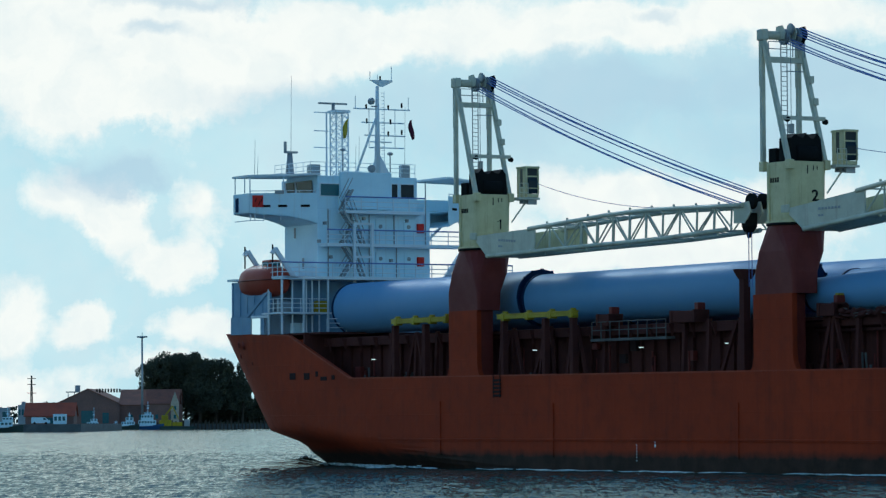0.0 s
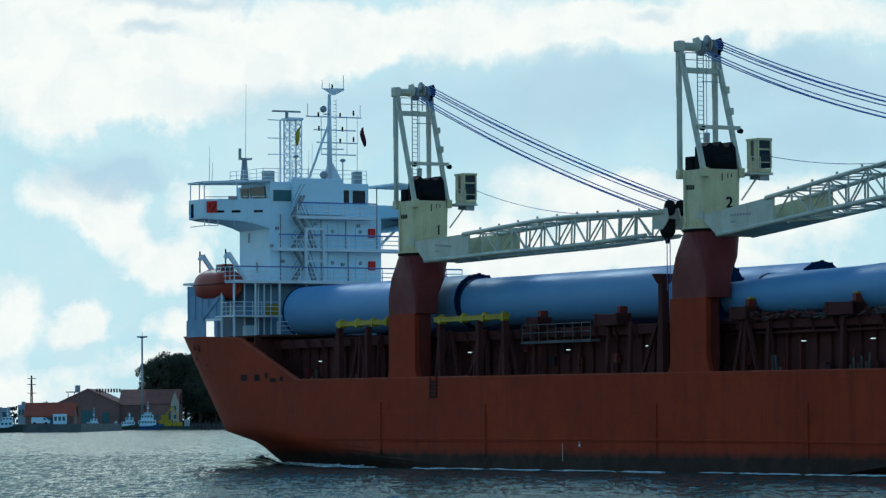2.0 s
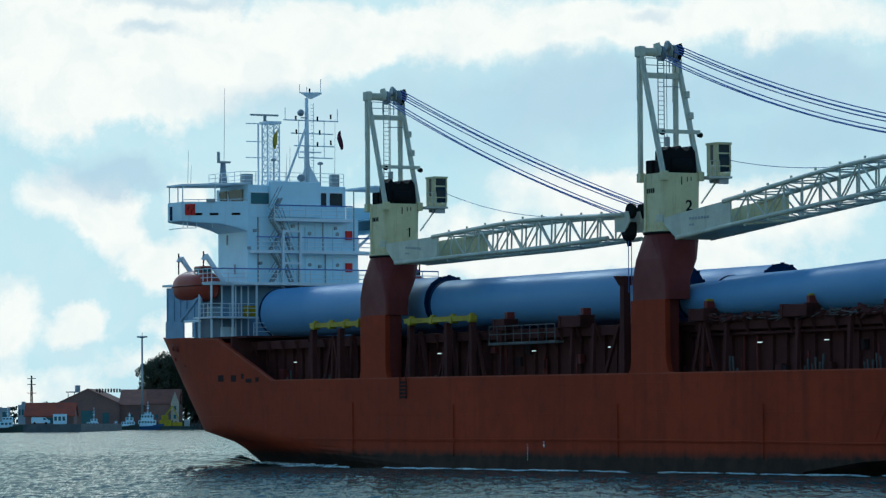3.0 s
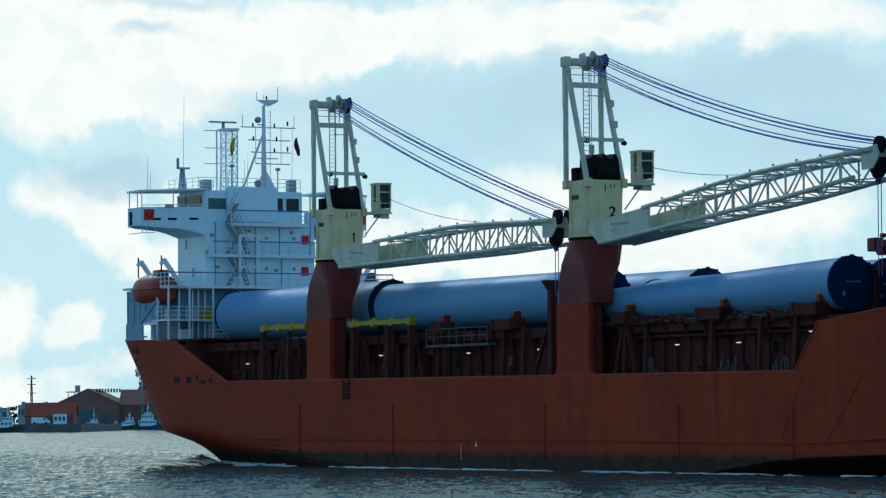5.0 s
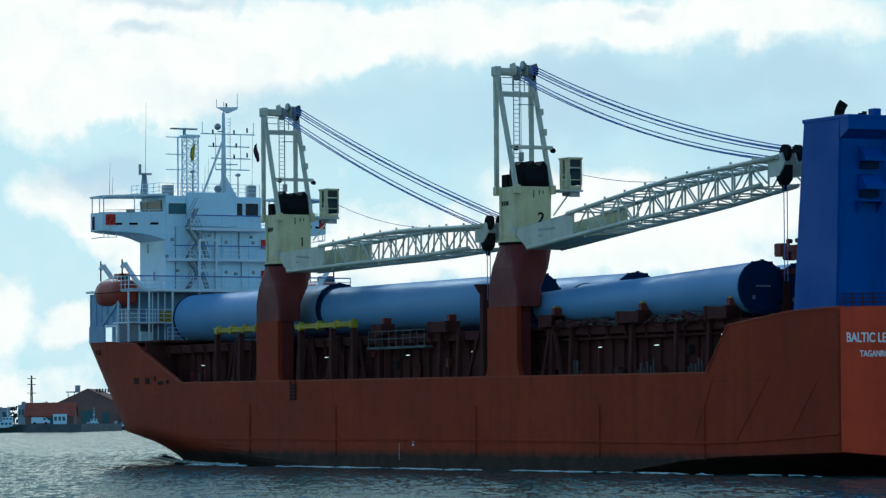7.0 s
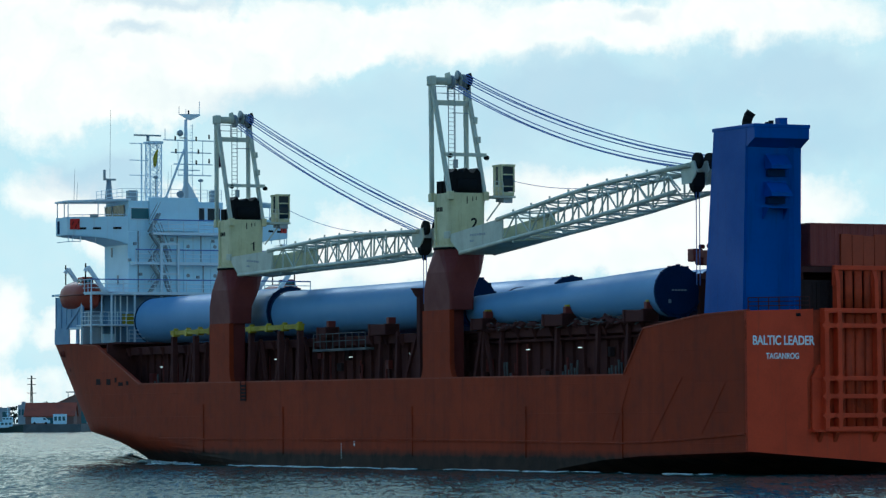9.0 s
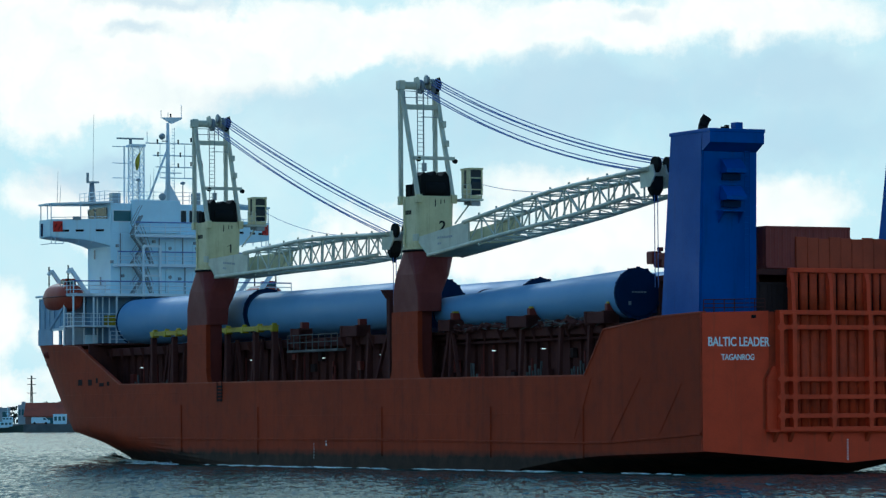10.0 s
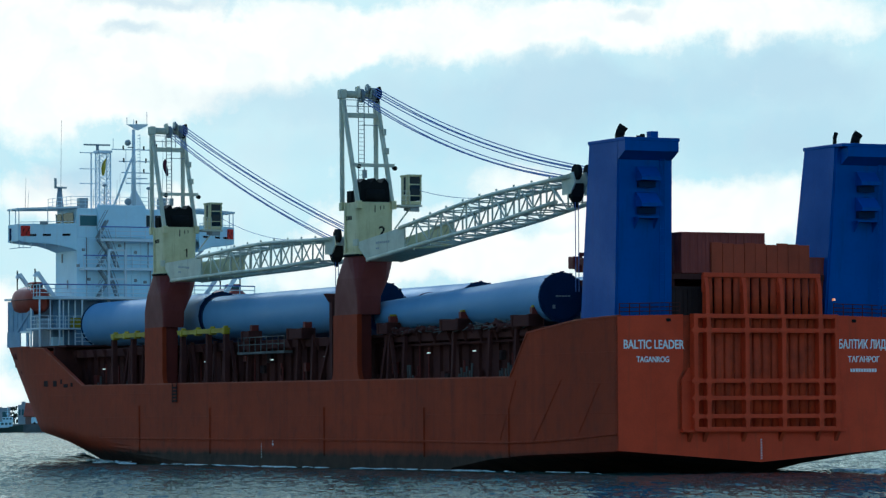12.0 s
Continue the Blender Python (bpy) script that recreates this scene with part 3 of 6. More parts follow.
    # rail at the foot
    bm = B()
    rail(bm, [(0.3, s * 9.9, 9.85), (0.3, s * 5.6, 9.95)], 0.75, 0.7, 0.03)
    part("foot_rail", bm, "deckred", f)
    return f


build_funnel(1)
build_funnel(-1)


def build_decks():
    """Side passages, coaming, hatch deck and the uprights that show under the cargo."""
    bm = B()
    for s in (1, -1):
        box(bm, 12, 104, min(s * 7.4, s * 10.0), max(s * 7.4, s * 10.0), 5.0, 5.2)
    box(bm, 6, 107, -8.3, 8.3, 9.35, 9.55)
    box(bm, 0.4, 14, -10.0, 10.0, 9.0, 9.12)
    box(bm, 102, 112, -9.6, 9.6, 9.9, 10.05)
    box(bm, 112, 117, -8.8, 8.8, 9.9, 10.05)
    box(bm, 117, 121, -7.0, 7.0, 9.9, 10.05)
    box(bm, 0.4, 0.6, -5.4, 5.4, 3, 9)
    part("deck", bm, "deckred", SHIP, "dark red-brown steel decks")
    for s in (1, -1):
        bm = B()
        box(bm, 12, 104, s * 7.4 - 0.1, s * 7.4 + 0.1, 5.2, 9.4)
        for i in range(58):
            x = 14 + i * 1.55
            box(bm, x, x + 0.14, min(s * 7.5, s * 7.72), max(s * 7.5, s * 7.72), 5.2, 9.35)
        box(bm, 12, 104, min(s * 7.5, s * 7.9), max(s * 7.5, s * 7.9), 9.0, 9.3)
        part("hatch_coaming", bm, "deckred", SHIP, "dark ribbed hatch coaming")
    for x, z in ((103.9, 10.0), (12.0, 9.05)):
        bm = B()
        box(bm, x - 0.1, x + 0.1, -10.0, 10.0, 5.2, z)
        part("end_bulkhead", bm, "deckred", SHIP)
    # strong uprights and raking struts along the side passage
    for x, lean in ((93, 0), (89.2, 1), (86.2, 0), (75.5, 1), (70.6, -1), (67.3, 1), (63.6, 0), (54.0, 0), (51.2, 0), (47.6, -1), (37.6, 1), (35.0, 0), (27.0, 0), (21.4, 0), (17.4, 0)):
        for s in (1, -1):
            bm = B()
            beam(bm, (x, s * 8.7, 5.2), (x, s * 8.5, 9.75), 0.3, 0.24)
            if lean:
                beam(bm, (x - 2.2 * lean, s * 8.9, 5.2), (x - 0.3 * lean, s * 8.6, 9.5), 0.22, 0.22)
                beam(bm, (x + 1.1 * lean, s * 8.9, 5.2), (x + 0.2 * lean, s * 8.6, 9.5), 0.2, 0.2)
            part("stanchion", bm, "deckred", SHIP)
    # lit bulkhead lamps in the passage
    for x, z in ((96.0, 7.9), (88.6, 8.15), (84.4, 8.2), (73, 8.15), (59.5, 8.08), (49.4, 8.15), (31.5, 8.1), (24.2, 8.1), (16.0, 8.6)):
        bm = B()
        box(bm, x - 0.2, x + 0.2, 8.3, 8.42, z - 0.03, z + 0.03, 0.015)
        part("passage_lamp", bm, "lamp", SHIP, "small lit lamp")
    # hanging gangway with rail
    bm = B()
    box(bm, 55.2, 64.4, 8.5, 9.2, 8.55, 8.72)
    rail(bm, [(55.3, 9.15, 8.72), (64.3, 9.15, 8.72)], 1.1, 1.15, 0.035, 2)
    part("gangway", bm, "tarp", SHIP, "grey hanging gangway with rail")
    # pipes, lockers and lashing gear along the coaming
    rng = random.Random(3)
    for i in range(34):
        x = rng.uniform(14, 100)
        z = rng.uniform(5.6, 8.6)
        bm = B()
        tube(bm, (x, 7.8, 5.2), (x, 7.8, z), rng.uniform(0.03, 0.09), 6)
        part("vent_pipe", bm, "oxide", SHIP)
    for i in range(22):
        x, z, w, h = rng.uniform(14, 100), rng.uniform(5.3, 8.2), rng.uniform(0.25, 0.8), rng.uniform(0.3, 0.9)
        bm = B()
        box(bm, x, x + w, 7.6, 7.95, z, z + h, 0.03)
        part("switch_box", bm, rng.choice(("oxide", "dark", "deckred")), SHIP)
    for x, n in ((96.5, 3), (90.0, 4), (82.6, 3), (72.4, 4), (24.5, 6), (18.5, 5), (34.0, 3)):
        for i in range(n):
            bm = B()
            xx, hh = x + 0.42 * i + rng.uniform(-0.1, 0.1), rng.uniform(0.6, 1.5)
            tube(bm, (xx, 8.4, 5.9), (xx + rng.uniform(-0.15, 0.15), 8.4, 5.9 + hh), 0.05, 6, 0.09)
            part("lashing_rod", bm, "tarp", SHIP)
    for z in (9.0, 8.7):
        bm = B()
        tube(bm, (16, 8.1, z), (40, 8.1, z), 0.1, 8)
        part("deck_pipe", bm, "deckred", SHIP)
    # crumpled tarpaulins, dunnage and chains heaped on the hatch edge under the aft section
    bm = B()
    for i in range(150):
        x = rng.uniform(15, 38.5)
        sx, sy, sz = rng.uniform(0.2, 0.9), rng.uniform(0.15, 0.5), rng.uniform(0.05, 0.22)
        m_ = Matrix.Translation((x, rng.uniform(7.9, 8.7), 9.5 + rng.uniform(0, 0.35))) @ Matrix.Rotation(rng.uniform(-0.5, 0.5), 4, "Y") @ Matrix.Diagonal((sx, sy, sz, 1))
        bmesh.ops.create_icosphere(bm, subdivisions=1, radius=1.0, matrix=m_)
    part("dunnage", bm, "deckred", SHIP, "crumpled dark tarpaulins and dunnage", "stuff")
    bm = B()
    for i in range(60):
        x, z = rng.uniform(15, 39), 9.55 + rng.uniform(0, 0.4)
        tube(bm, (x, 8.75, z), (x + rng.uniform(0.3, 1.2), 8.75, z + rng.uniform(-0.25, 0.25)), 0.035, 5)
    part("lashing_chains", bm, "tarp", SHIP, "pale slack lashing chains", "stuff")
    # hatch cover edge: a heavy beam with brackets over the passage
    for x0, x1 in ((14.5, 39.0), (44.5, 77.0), (82.3, 104.0)):
        bm = B()
        box(bm, x0, x1, 8.0, 8.35, 8.95, 9.6, 0.03)
        part("hatch_edge", bm, "deckred", SHIP)
        n = int((x1 - x0) / 2.4)
        for i in range(n):
            bm = B()
            x = x0 + (x1 - x0) * (i + 0.5) / n
            plate(bm, [(x, 8.35, 9.55), (x, 8.75, 9.55), (x, 8.35, 8.6)], 0.12)
            part("hatch_bracket", bm, "deckred", SHIP)


build_decks()


def rounded_ring(cx, cy, hx, hy, z, r, n=5):
    pts = []
    for qx, qy, a0 in ((1, 1, 0), (-1, 1, 90), (-1, -1, 180), (1, -1, 270)):
        for k in range(n):
            a = radians(a0 + 90 * k / (n - 1))
            pts.append((cx + qx * (hx - r) + r * math.cos(a), cy + qy * (hy - r) + r * math.sin(a), z))
    return pts


def build_pillar(x0, x1, cx):
    """Orange pillar in the ship's side and the dark red pedestal that grows from it."""
    outer = [(x0 - 1.0, 6.1), (x0 - 0.35, 6.42), (x0 - 0.08, 6.9), (x0, 7.4), (x0, 11.0), (x1, 11.0), (x1, 7.1), (x1 + 0.15, 6.6), (x1 + 0.5, 6.2)]
    bm = B()
    plate(bm, [(x, 9.85, z) for x, z in outer], -0.36)
    p = part("crane_pillar", bm, "hull", SHIP, "orange pillar rising from the ship's side")
    bm = B()
    loft(bm, [rounded_ring(cx - 0.3, 9.3, 1.85, 0.54, 5.2, 0.12), rounded_ring(cx - 0.3, 9.3, 1.85, 0.54, 11.05, 0.12)])
    part("pillar_core", bm, "oxide", SHIP, "dark red-oxide core of the crane pillar")
    return p


build_pillar(77.7, 81.6, 80)
build_pillar(39.55, 43.75, 42.3)


def build_house():
    """White deckhouse over the forecastle with bridge wings, galleries, ladders and masts."""
    bm = B()
    box(bm, 109.7, 115.2, -4.15, 5.78, 14.3, 19.7, 0.05)
    house = thing("deckhouse", (112.5, 0, 10.05), "white weathered deckhouse of several storeys with bridge wings", "deckhouse")
    part("middle_block", bm, "white", house)
    # the lower storey takes the white paint's copy with shade in its colour
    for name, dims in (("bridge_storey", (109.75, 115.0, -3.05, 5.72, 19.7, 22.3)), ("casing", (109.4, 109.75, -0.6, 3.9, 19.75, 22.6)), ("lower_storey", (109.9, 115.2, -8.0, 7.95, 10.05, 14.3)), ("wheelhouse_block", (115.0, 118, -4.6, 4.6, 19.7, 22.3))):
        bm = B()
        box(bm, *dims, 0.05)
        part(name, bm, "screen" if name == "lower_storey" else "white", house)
    # port and starboard wings: the after face sweeps from the tip to the corner of the house
    def aft_x(y):
        return 109.62 + (112.35 - 109.62) * (abs(y) - 5.8) / (10.28 - 5.8)

    for s in (1, -1):
        bm = B()
        tip = s * 10.28
        face = [(10.28, 19.42, 20.95), (9.6, 19.3, 20.95), (7.6, 19.12, 20.95), (6.6, 18.85, 20.95), (5.8, 18.55, 20.95)]
        for x_of in (aft_x, lambda y: 115.0):
            loft(bm, [[(x_of(y), s * y, lo), (x_of(y) + 0.1, s * y, lo), (x_of(y) + 0.1, s * y, hi), (x_of(y), s * y, hi)] for y, lo, hi in face])
        box(bm, 112.35, 115.1, min(tip, tip - s * 0.1), max(tip, tip - s * 0.1), 19.42, 20.95)
        loft(bm, [[(aft_x(y), s * y, lo), (115.05, s * y, lo), (115.05, s * y, lo + 0.08), (aft_x(y), s * y, lo + 0.08)] for y, lo, hi in face])
        loft(bm, [[(aft_x(y) + 0.05, s * y, 19.75), (115.0, s * y, 19.75), (115.0, s * y, 19.85), (aft_x(y) + 0.05, s * y, 19.85)] for y in (10.2, 5.8)])
        wing = part("bridge_wing", bm, "white", house, "white bridge wing reaching to the ship's side")
        bm = B()
        loft(bm, [[(aft_x(y) - 0.05, s * y, z), (115.15, s * y, z), (115.15, s * y, z + 0.16), (aft_x(y) - 0.05, s * y, z + 0.16)] for y, z in ((10.36, 22.2), (5.6, 22.3))])
        part("canopy", bm, "whiteclean", wing)
        for x, y in ((112.4, 10.2), (114.95, 10.2), (113.3, 10.2), (aft_x(8.0) + 0.06, 8.0)):
            bm = B()
            tube(bm, (x, s * y, 20.9), (x, s * y, 22.25), 0.045, 6)
            part("canopy_post", bm, "whiteclean", wing)
        bm = B()
        rail(bm, [(aft_x(10.2) + 0.05, s * 10.2, 20.9), (aft_x(5.9) + 0.05, s * 5.9, 20.9)], 0.22, 1.2, 0.03, 1)
        part("wing_rail", bm, "whiteclean", wing)
        for y in (9.2, 8.1, 6.6):
            bm = B()
            beam(bm, (aft_x(y + 0.3) - 0.02, s * (y + 0.3), 19.95), (aft_x(y - 0.3) - 0.02, s * (y - 0.3), 19.95), 0.05, 0.18)
            part("wing_slot", bm, "black", wing)
        bm = B()
        box(bm, 114.2, 114.7, min(tip, tip + s * 0.03), max(tip, tip + s * 0.03), 19.55, 20.65)
        part("wing_door", bm, "cap", wing)
        bm = B()
        beam(bm, (aft_x(10.1) - 0.06, s * 10.1, 20.32), (aft_x(9.4) - 0.06, s * 9.4, 20.32), 0.08, 0.9)
        part("lifebuoy_board", bm, "redbox", wing, "red and dark patterned board on the wing")
        for k, (dy, dz) in enumerate(((9.95, 0.15), (9.72, -0.1), (9.55, 0.2))):
            bm = B()
            beam(bm, (aft_x(dy) - 0.11, s * dy, 20.1 + dz), (aft_x(dy - 0.1) - 0.11, s * (dy - 0.1), 20.4 + dz), 0.02, 0.08)
            part("board_mark", bm, "black", wing)
        bm = B()
        beam(bm, (aft_x(8.6), s * 8.6, 21.02), (aft_x(8.0), s * 8.0, 21.02), 0.25, 0.28)
        part("wing_console", bm, "steel", wing)
        for y in (10.2, 9.9, 9.3, 8.2, 7.2):
            bm = B()
            x = aft_x(y) + 0.05
            tube(bm, (x, s * y, 19.35), (x, s * y, 18.85), 0.035, 6)
            part("hanger", bm, "whiteclean", wing)
        bm = B()
        tube(bm, (112.4, s * 10.2, 18.85), (115, s * 10.2, 18.85), 0.035, 6)
        tube(bm, (112.4, s * 10.2, 18.85), (aft_x(9.3), s * 9.3, 18.85), 0.035, 6)
        part("foot_bar", bm, "whiteclean", wing)
        if s < 0:
            bm = B()
            beam(bm, (114.8, s * 5.9, 16.9), (114.8, s * 8.2, 19.0), 0.2, 0.2)
            part("wing_brace", bm, "whiteclean", wing)
    # bridge windows looking out over the wing, with raked posts
    for xa, xb in ((114.6, 113.4), (112.9, 110.4)):
        bm = B()
        plate(bm, [(xa, 5.8, 20.95), (xb, 5.8, 20.95), (xb + 0.12, 5.8, 21.95), (xa + 0.25, 5.8, 21.95)], 0.04)
        w = part("side_window", bm, "cabglass", house)
        bm = B()
        beam(bm, (xa + 0.05, 5.86, 20.9), (xa + 0.32, 5.86, 22.0), 0.06, 0.06)
        beam(bm, (xa + 0.05, 5.86, 20.9), (xb - 0.05, 5.86, 20.9), 0.08, 0.08)
        part("window_frame", bm, "whiteclean", w)
    windows = [((109.72, 5.5, 3.9), (20.75, 21.65)), ((109.72, -0.75, -1.25), (20.75, 21.75)), ((109.72, -1.55, -2.7), (20.75, 21.75))]
    for (x, y0, y1), (z0, z1) in windows:
        bm = B()
        box(bm, x - 0.05, x + 0.1, y1, y0, z0, z1)
        w = part("window", bm, "glass" if y0 > 3 else "cabglass", house)
        bm = B()
        for ya, yb, za, zb in ((y1 - 0.06, y0 + 0.06, z1, z1 + 0.07), (y1 - 0.06, y0 + 0.06, z0 - 0.07, z0), (y0, y0 + 0.06, z0, z1), (y1 - 0.06, y1, z0, z1)):
            box(bm, x - 0.07, x + 0.02, ya, yb, za, zb)
        part("window_frame", bm, "whiteclean", w)
    # galleries across the after end, their rails and uprights
    for z, y1, y0 in ((14.38, 10.15, -10.1), (17.0, 5.6, -6.6), (19.55, 4.0, -3.0)):
        bm = B()
        x0 = 107.1 if z < 15 else 108.4
        box(bm, x0, 110.2, y0, y1, z - 0.2, z + 0.04, 0.02)
        g = part("gallery", bm, "whiteclean", house, "white railed gallery")
        bm = B()
        rail(bm, [(x0 + 0.05, y1, z), (x0 + 0.05, y0, z)], 1.05, 1.5, 0.036, 3)
        part("gallery_rail", bm, "whiteclean", g)
        bm = B()
        tube(bm, (x0 + 0.05, y1, z + 1.08), (x0 + 0.05, y0, z + 1.08), 0.055, 6)
        part("hand_rail", bm, "wire", g, "dark blue hand rail")
    bm = B()
    box(bm, 107.1, 116.5, 8.3, 10.15, 14.25, 14.42)
    box(bm, 107.1, 110.6, 5.9, 10.15, 11.55, 11.68)
    rail(bm, [(109.5, 10.1, 11.65), (107.2, 10.1, 11.65), (107.2, 6.2, 11.65)], 1.05, 0.8, 0.03, 3)
    rail(bm, [(110.5, 10.1, 14.4), (107.2, 10.1, 14.4)], 1.05, 0.8, 0.03, 3)
    for x, y in ((109.5, 10.1), (107.3, 10.1), (107.2, 6.2), (107.2, 8.3)):
        beam(bm, (x, y, 10.0), (x, y, 14.3), 0.13, 0.13)
    for y in (7.2, 7.7, 8.9, 6.6):
        tube(bm, (107.9, y, 10.0), (107.9, y, 14.3), 0.06, 6)
    part("side_platform", bm, "whiteclean", house)
    # zigzag ladders
    for z0, z1, ya, yb in ((14.4, 17.0, 2.3, 3.3), (17.0, 19.5, 2.3, 3.3), (14.4, 15.7, 4.2, 3.3), (17.0, 18.3, 4.2, 3.3), (15.7, 17.0, 3.2, 4.1), (18.3, 19.5, 3.2, 4.1), (19.6, 21.2, 4.2, 3.3)):
        bm = B()
        for off in (0.0, 0.6):
            beam(bm, (108.5 + off, ya, z0), (108.5 + off, yb, z1), 0.07, 0.16)
            tube(bm, (108.5 + off, ya, z0 + 0.9), (108.5 + off, yb, z1 + 0.9), 0.03, 5)
        for i in range(9):
            f = (i + 0.5) / 9
            box(bm, 108.5, 109.1, ya + (yb - ya) * f - 0.1, ya + (yb - ya) * f + 0.1, z0 + (z1 - z0) * f, z0 + (z1 - z0) * f + 0.04)
        part("ladder", bm, "steel", house)
    bm = B()
    for y in (3.3, 1.75):
        beam(bm, (108.3, y, 14.0), (108.3, y, 18.6), 0.2, 0.2)
    for z in (18.55, 16.0, 14.4):
        beam(bm, (108.3, 3.3, z), (108.3, 1.75, z), 0.16, 0.18)
    part("ladder_frame", bm, "whiteclean", house)
    # doors, fire boxes, lamps, pipes on the after wall
    for y, z in ((0.3, 17.1), (0.3, 14.6), (-2.2, 14.6), (-2.2, 17.1)):
        bm = B()
        box(bm, 109.62, 109.72, y - 0.4, y + 0.4, z, z + 1.9, 0.03)
        d = part("door", bm, "white", house)
        bm = B()
        tube(bm, (109.58, y, z + 1.35), (109.66, y, z + 1.35), 0.16, 12)
        part("porthole", bm, "steel", d)
    for z in (18.1, 15.5):
        bm = B()
        box(bm, 109.45, 109.72, -3.5, -2.95, z - 0.1, z + 0.62, 0.04)
        part("fire_box", bm, "redbox", house, "red fire-hose box")
    bm = B()
    for y, z0, z1 in ((1.3, 14.5, 19.6), (-0.9, 17.1, 19.5), (-1.1, 14.5, 17), (4.9, 14.5, 19.7), (-3.7, 17.1, 22)):
        tube(bm, (109.6, y, z0), (109.6, y, z1), 0.05, 6)
    for y, z in ((3.0, 21.4), (-2.0, 18.9), (-0.6, 15.8), (1.8, 19.0), (5.2, 18.6), (4.7, 16.0), (5.7, 17.2)):
        box(bm, 109.45, 109.7, y - 0.12, y + 0.12, z - 0.1, z + 0.14, 0.02)
    for x, z in ((113.4, 18.0), (112, 15.6)):
        box(bm, x - 0.1, x + 0.1, 5.75, 5.86, z - 0.4, z + 0.4, 0.02)
    part("wall_gear", bm, "steel", house, kind="stuff")
    # white side screen of the forecastle with its openings, shade put into its colour
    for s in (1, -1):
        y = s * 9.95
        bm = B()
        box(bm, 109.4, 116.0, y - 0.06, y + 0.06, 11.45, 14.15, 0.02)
        screen = part("side_screen", bm, "screen", house, "white plated screen at the deck edge, its shade put in as blue-grey")
        for x0, x1 in ((112.75, 116.2), (110.5, 111.1)):
            bm = B()
            box(bm, x0, x1, y - 0.06, y + 0.06, 10.1, 11.45, 0.02)
            part("screen_foot", bm, "screen", screen)
        for x in (115.7, 114.4, 113.2, 112.0, 110.6):
            bm = B()
            box(bm, x, x + 0.12, y + s * 0.06 - 0.06, y + s * 0.06 + 0.06, 11.5, 14.1, 0.02)
            part("stiffener", bm, "screen", screen)
        bm = B()
        beam(bm, (109.6, y + s * 0.08, 13.4), (113.2, y + s * 0.08, 11.5), 0.14, 0.3)
        part("raking_brace", bm, "screen", screen)
        bm = B()
        box(bm, 109.5, 112.6, y + s * 0.05 - 0.05, y + s * 0.05 + 0.05, 11.3, 11.5, 0.02)
        part("opening_coaming", bm, "whiteclean", screen)
    # top: rails, main mast, lattice mast, small gear
    bm = B()
    rail(bm, [(110, -3.0, 22.35), (110, 6.2, 22.35), (116, 6.2, 22.4)], 1.0, 1.3, 0.022, 3)
    part("top_rail", bm, "whiteclean", house)
    bm = B()
    tube(bm, (110.1, 0.27, 22.3), (110.1, 0.27, 29.4), 0.25, 12, 0.13)
    plate(bm, [(110.05, 1.0, 22.3), (110.05, -0.9, 22.3), (110.05, 0.1, 24.0), (110.05, 0.45, 24.0)], 0.1)
    tube(bm, (110.1, 2.25, 22.3), (110.1, 0.4, 26.9), 0.1, 8)
    for z, a, b in ((27.6, 2.35, -2.6), (26.55, 1.65, -2.1), (25.55, 1.4, -2.2), (25.05, 0.9, -1.0), (24.6, 1.0, -2.1)):
        tube(bm, (110.1, a, z), (110.1, b, z), 0.055, 6)
    plate(bm, [(110.05, 0.95, 29.85), (110.05, 0.05, 29.35), (110.05, -0.15, 29.35), (110.05, -1.0, 29.75), (110.05, -1.0, 29.9)], 0.12)
    for y, z0, z1 in ((1.0, 24.6, 27.6), (-1.3, 24.6, 27.6), (0.9, 29.8, 30.5), (-1.0, 29.8, 31.0), (0.25, 29.4, 30.3), (-2.5, 27.6, 28.6), (2.2, 27.6, 28.6)):
        tube(bm, (110.1, y, z0), (110.1, y, z1), 0.03, 5)
    for i in range(22):
        tube(bm, (110.1, -0.1, 23 + 0.28 * i), (110.1, -0.35, 23 + 0.28 * i), 0.02, 4)
    tube(bm, (110.1, -0.35, 22.6), (110.1, -0.35, 29), 0.025, 4)
    mast = part("main_mast", bm, "whiteclean", house, "pale signal mast with yards")
    for y, z in ((-1.9, 27.95), (-1.9, 25.85), (1.25, 27.75), (-0.7, 27.75), (-0.9, 26.65), (1.2, 26.65), (0.0, 30.0), (-0.7, 25.7)):
        bm = B()
        tube(bm, (110.1, y, z - 0.18), (110.1, y, z + 0.2), 0.075, 8)
        part("signal_lamp", bm, "black", mast)
    for z, r in ((28.2, 0.28), (22.95, 0.32)):
        bm = B()
        bmesh.ops.create_uvsphere(bm, u_segments=14, v_segments=10, radius=r, matrix=Matrix.Translation((110.0, 0.85, z)))
        tube(bm, (110.0, 0.85, z - 0.4), (110.0, 0.3, z - 0.4), 0.05, 6)
        part("dome", bm, "steel", mast)
    for y, z, mat, lean in ((2.85, 25.5, "flagyellow", 0.25), (-2.75, 25.6, "flagdark", -0.3)):
        bm = B()
        rows = []
        for i in range(7):
            f = i / 6
            wv = 0.08 * math.sin(f * 7)
            rows.append([(110.1 + wv, y + lean * f * 0.9 - 0.05, z + 1.5 * (1 - f) - 0.2), (110.1 + wv + 0.12, y + lean * f * 0.9 + 0.26 * math.sin(f * 3) + 0.06, z + 1.5 * (1 - f) - 0.3), (110.13 + wv, y + lean * f * 0.9 - 0.05, z + 1.5 * (1 - f) - 0.2)])
        loft(bm, rows, smooth=True)
        part("flag", bm, mat, mast, "small signal flag blowing from a halyard")
    bm = B()
    c = [(112.5, 1.55), (113.5, 1.55), (113.5, 2.6), (112.5, 2.6)]
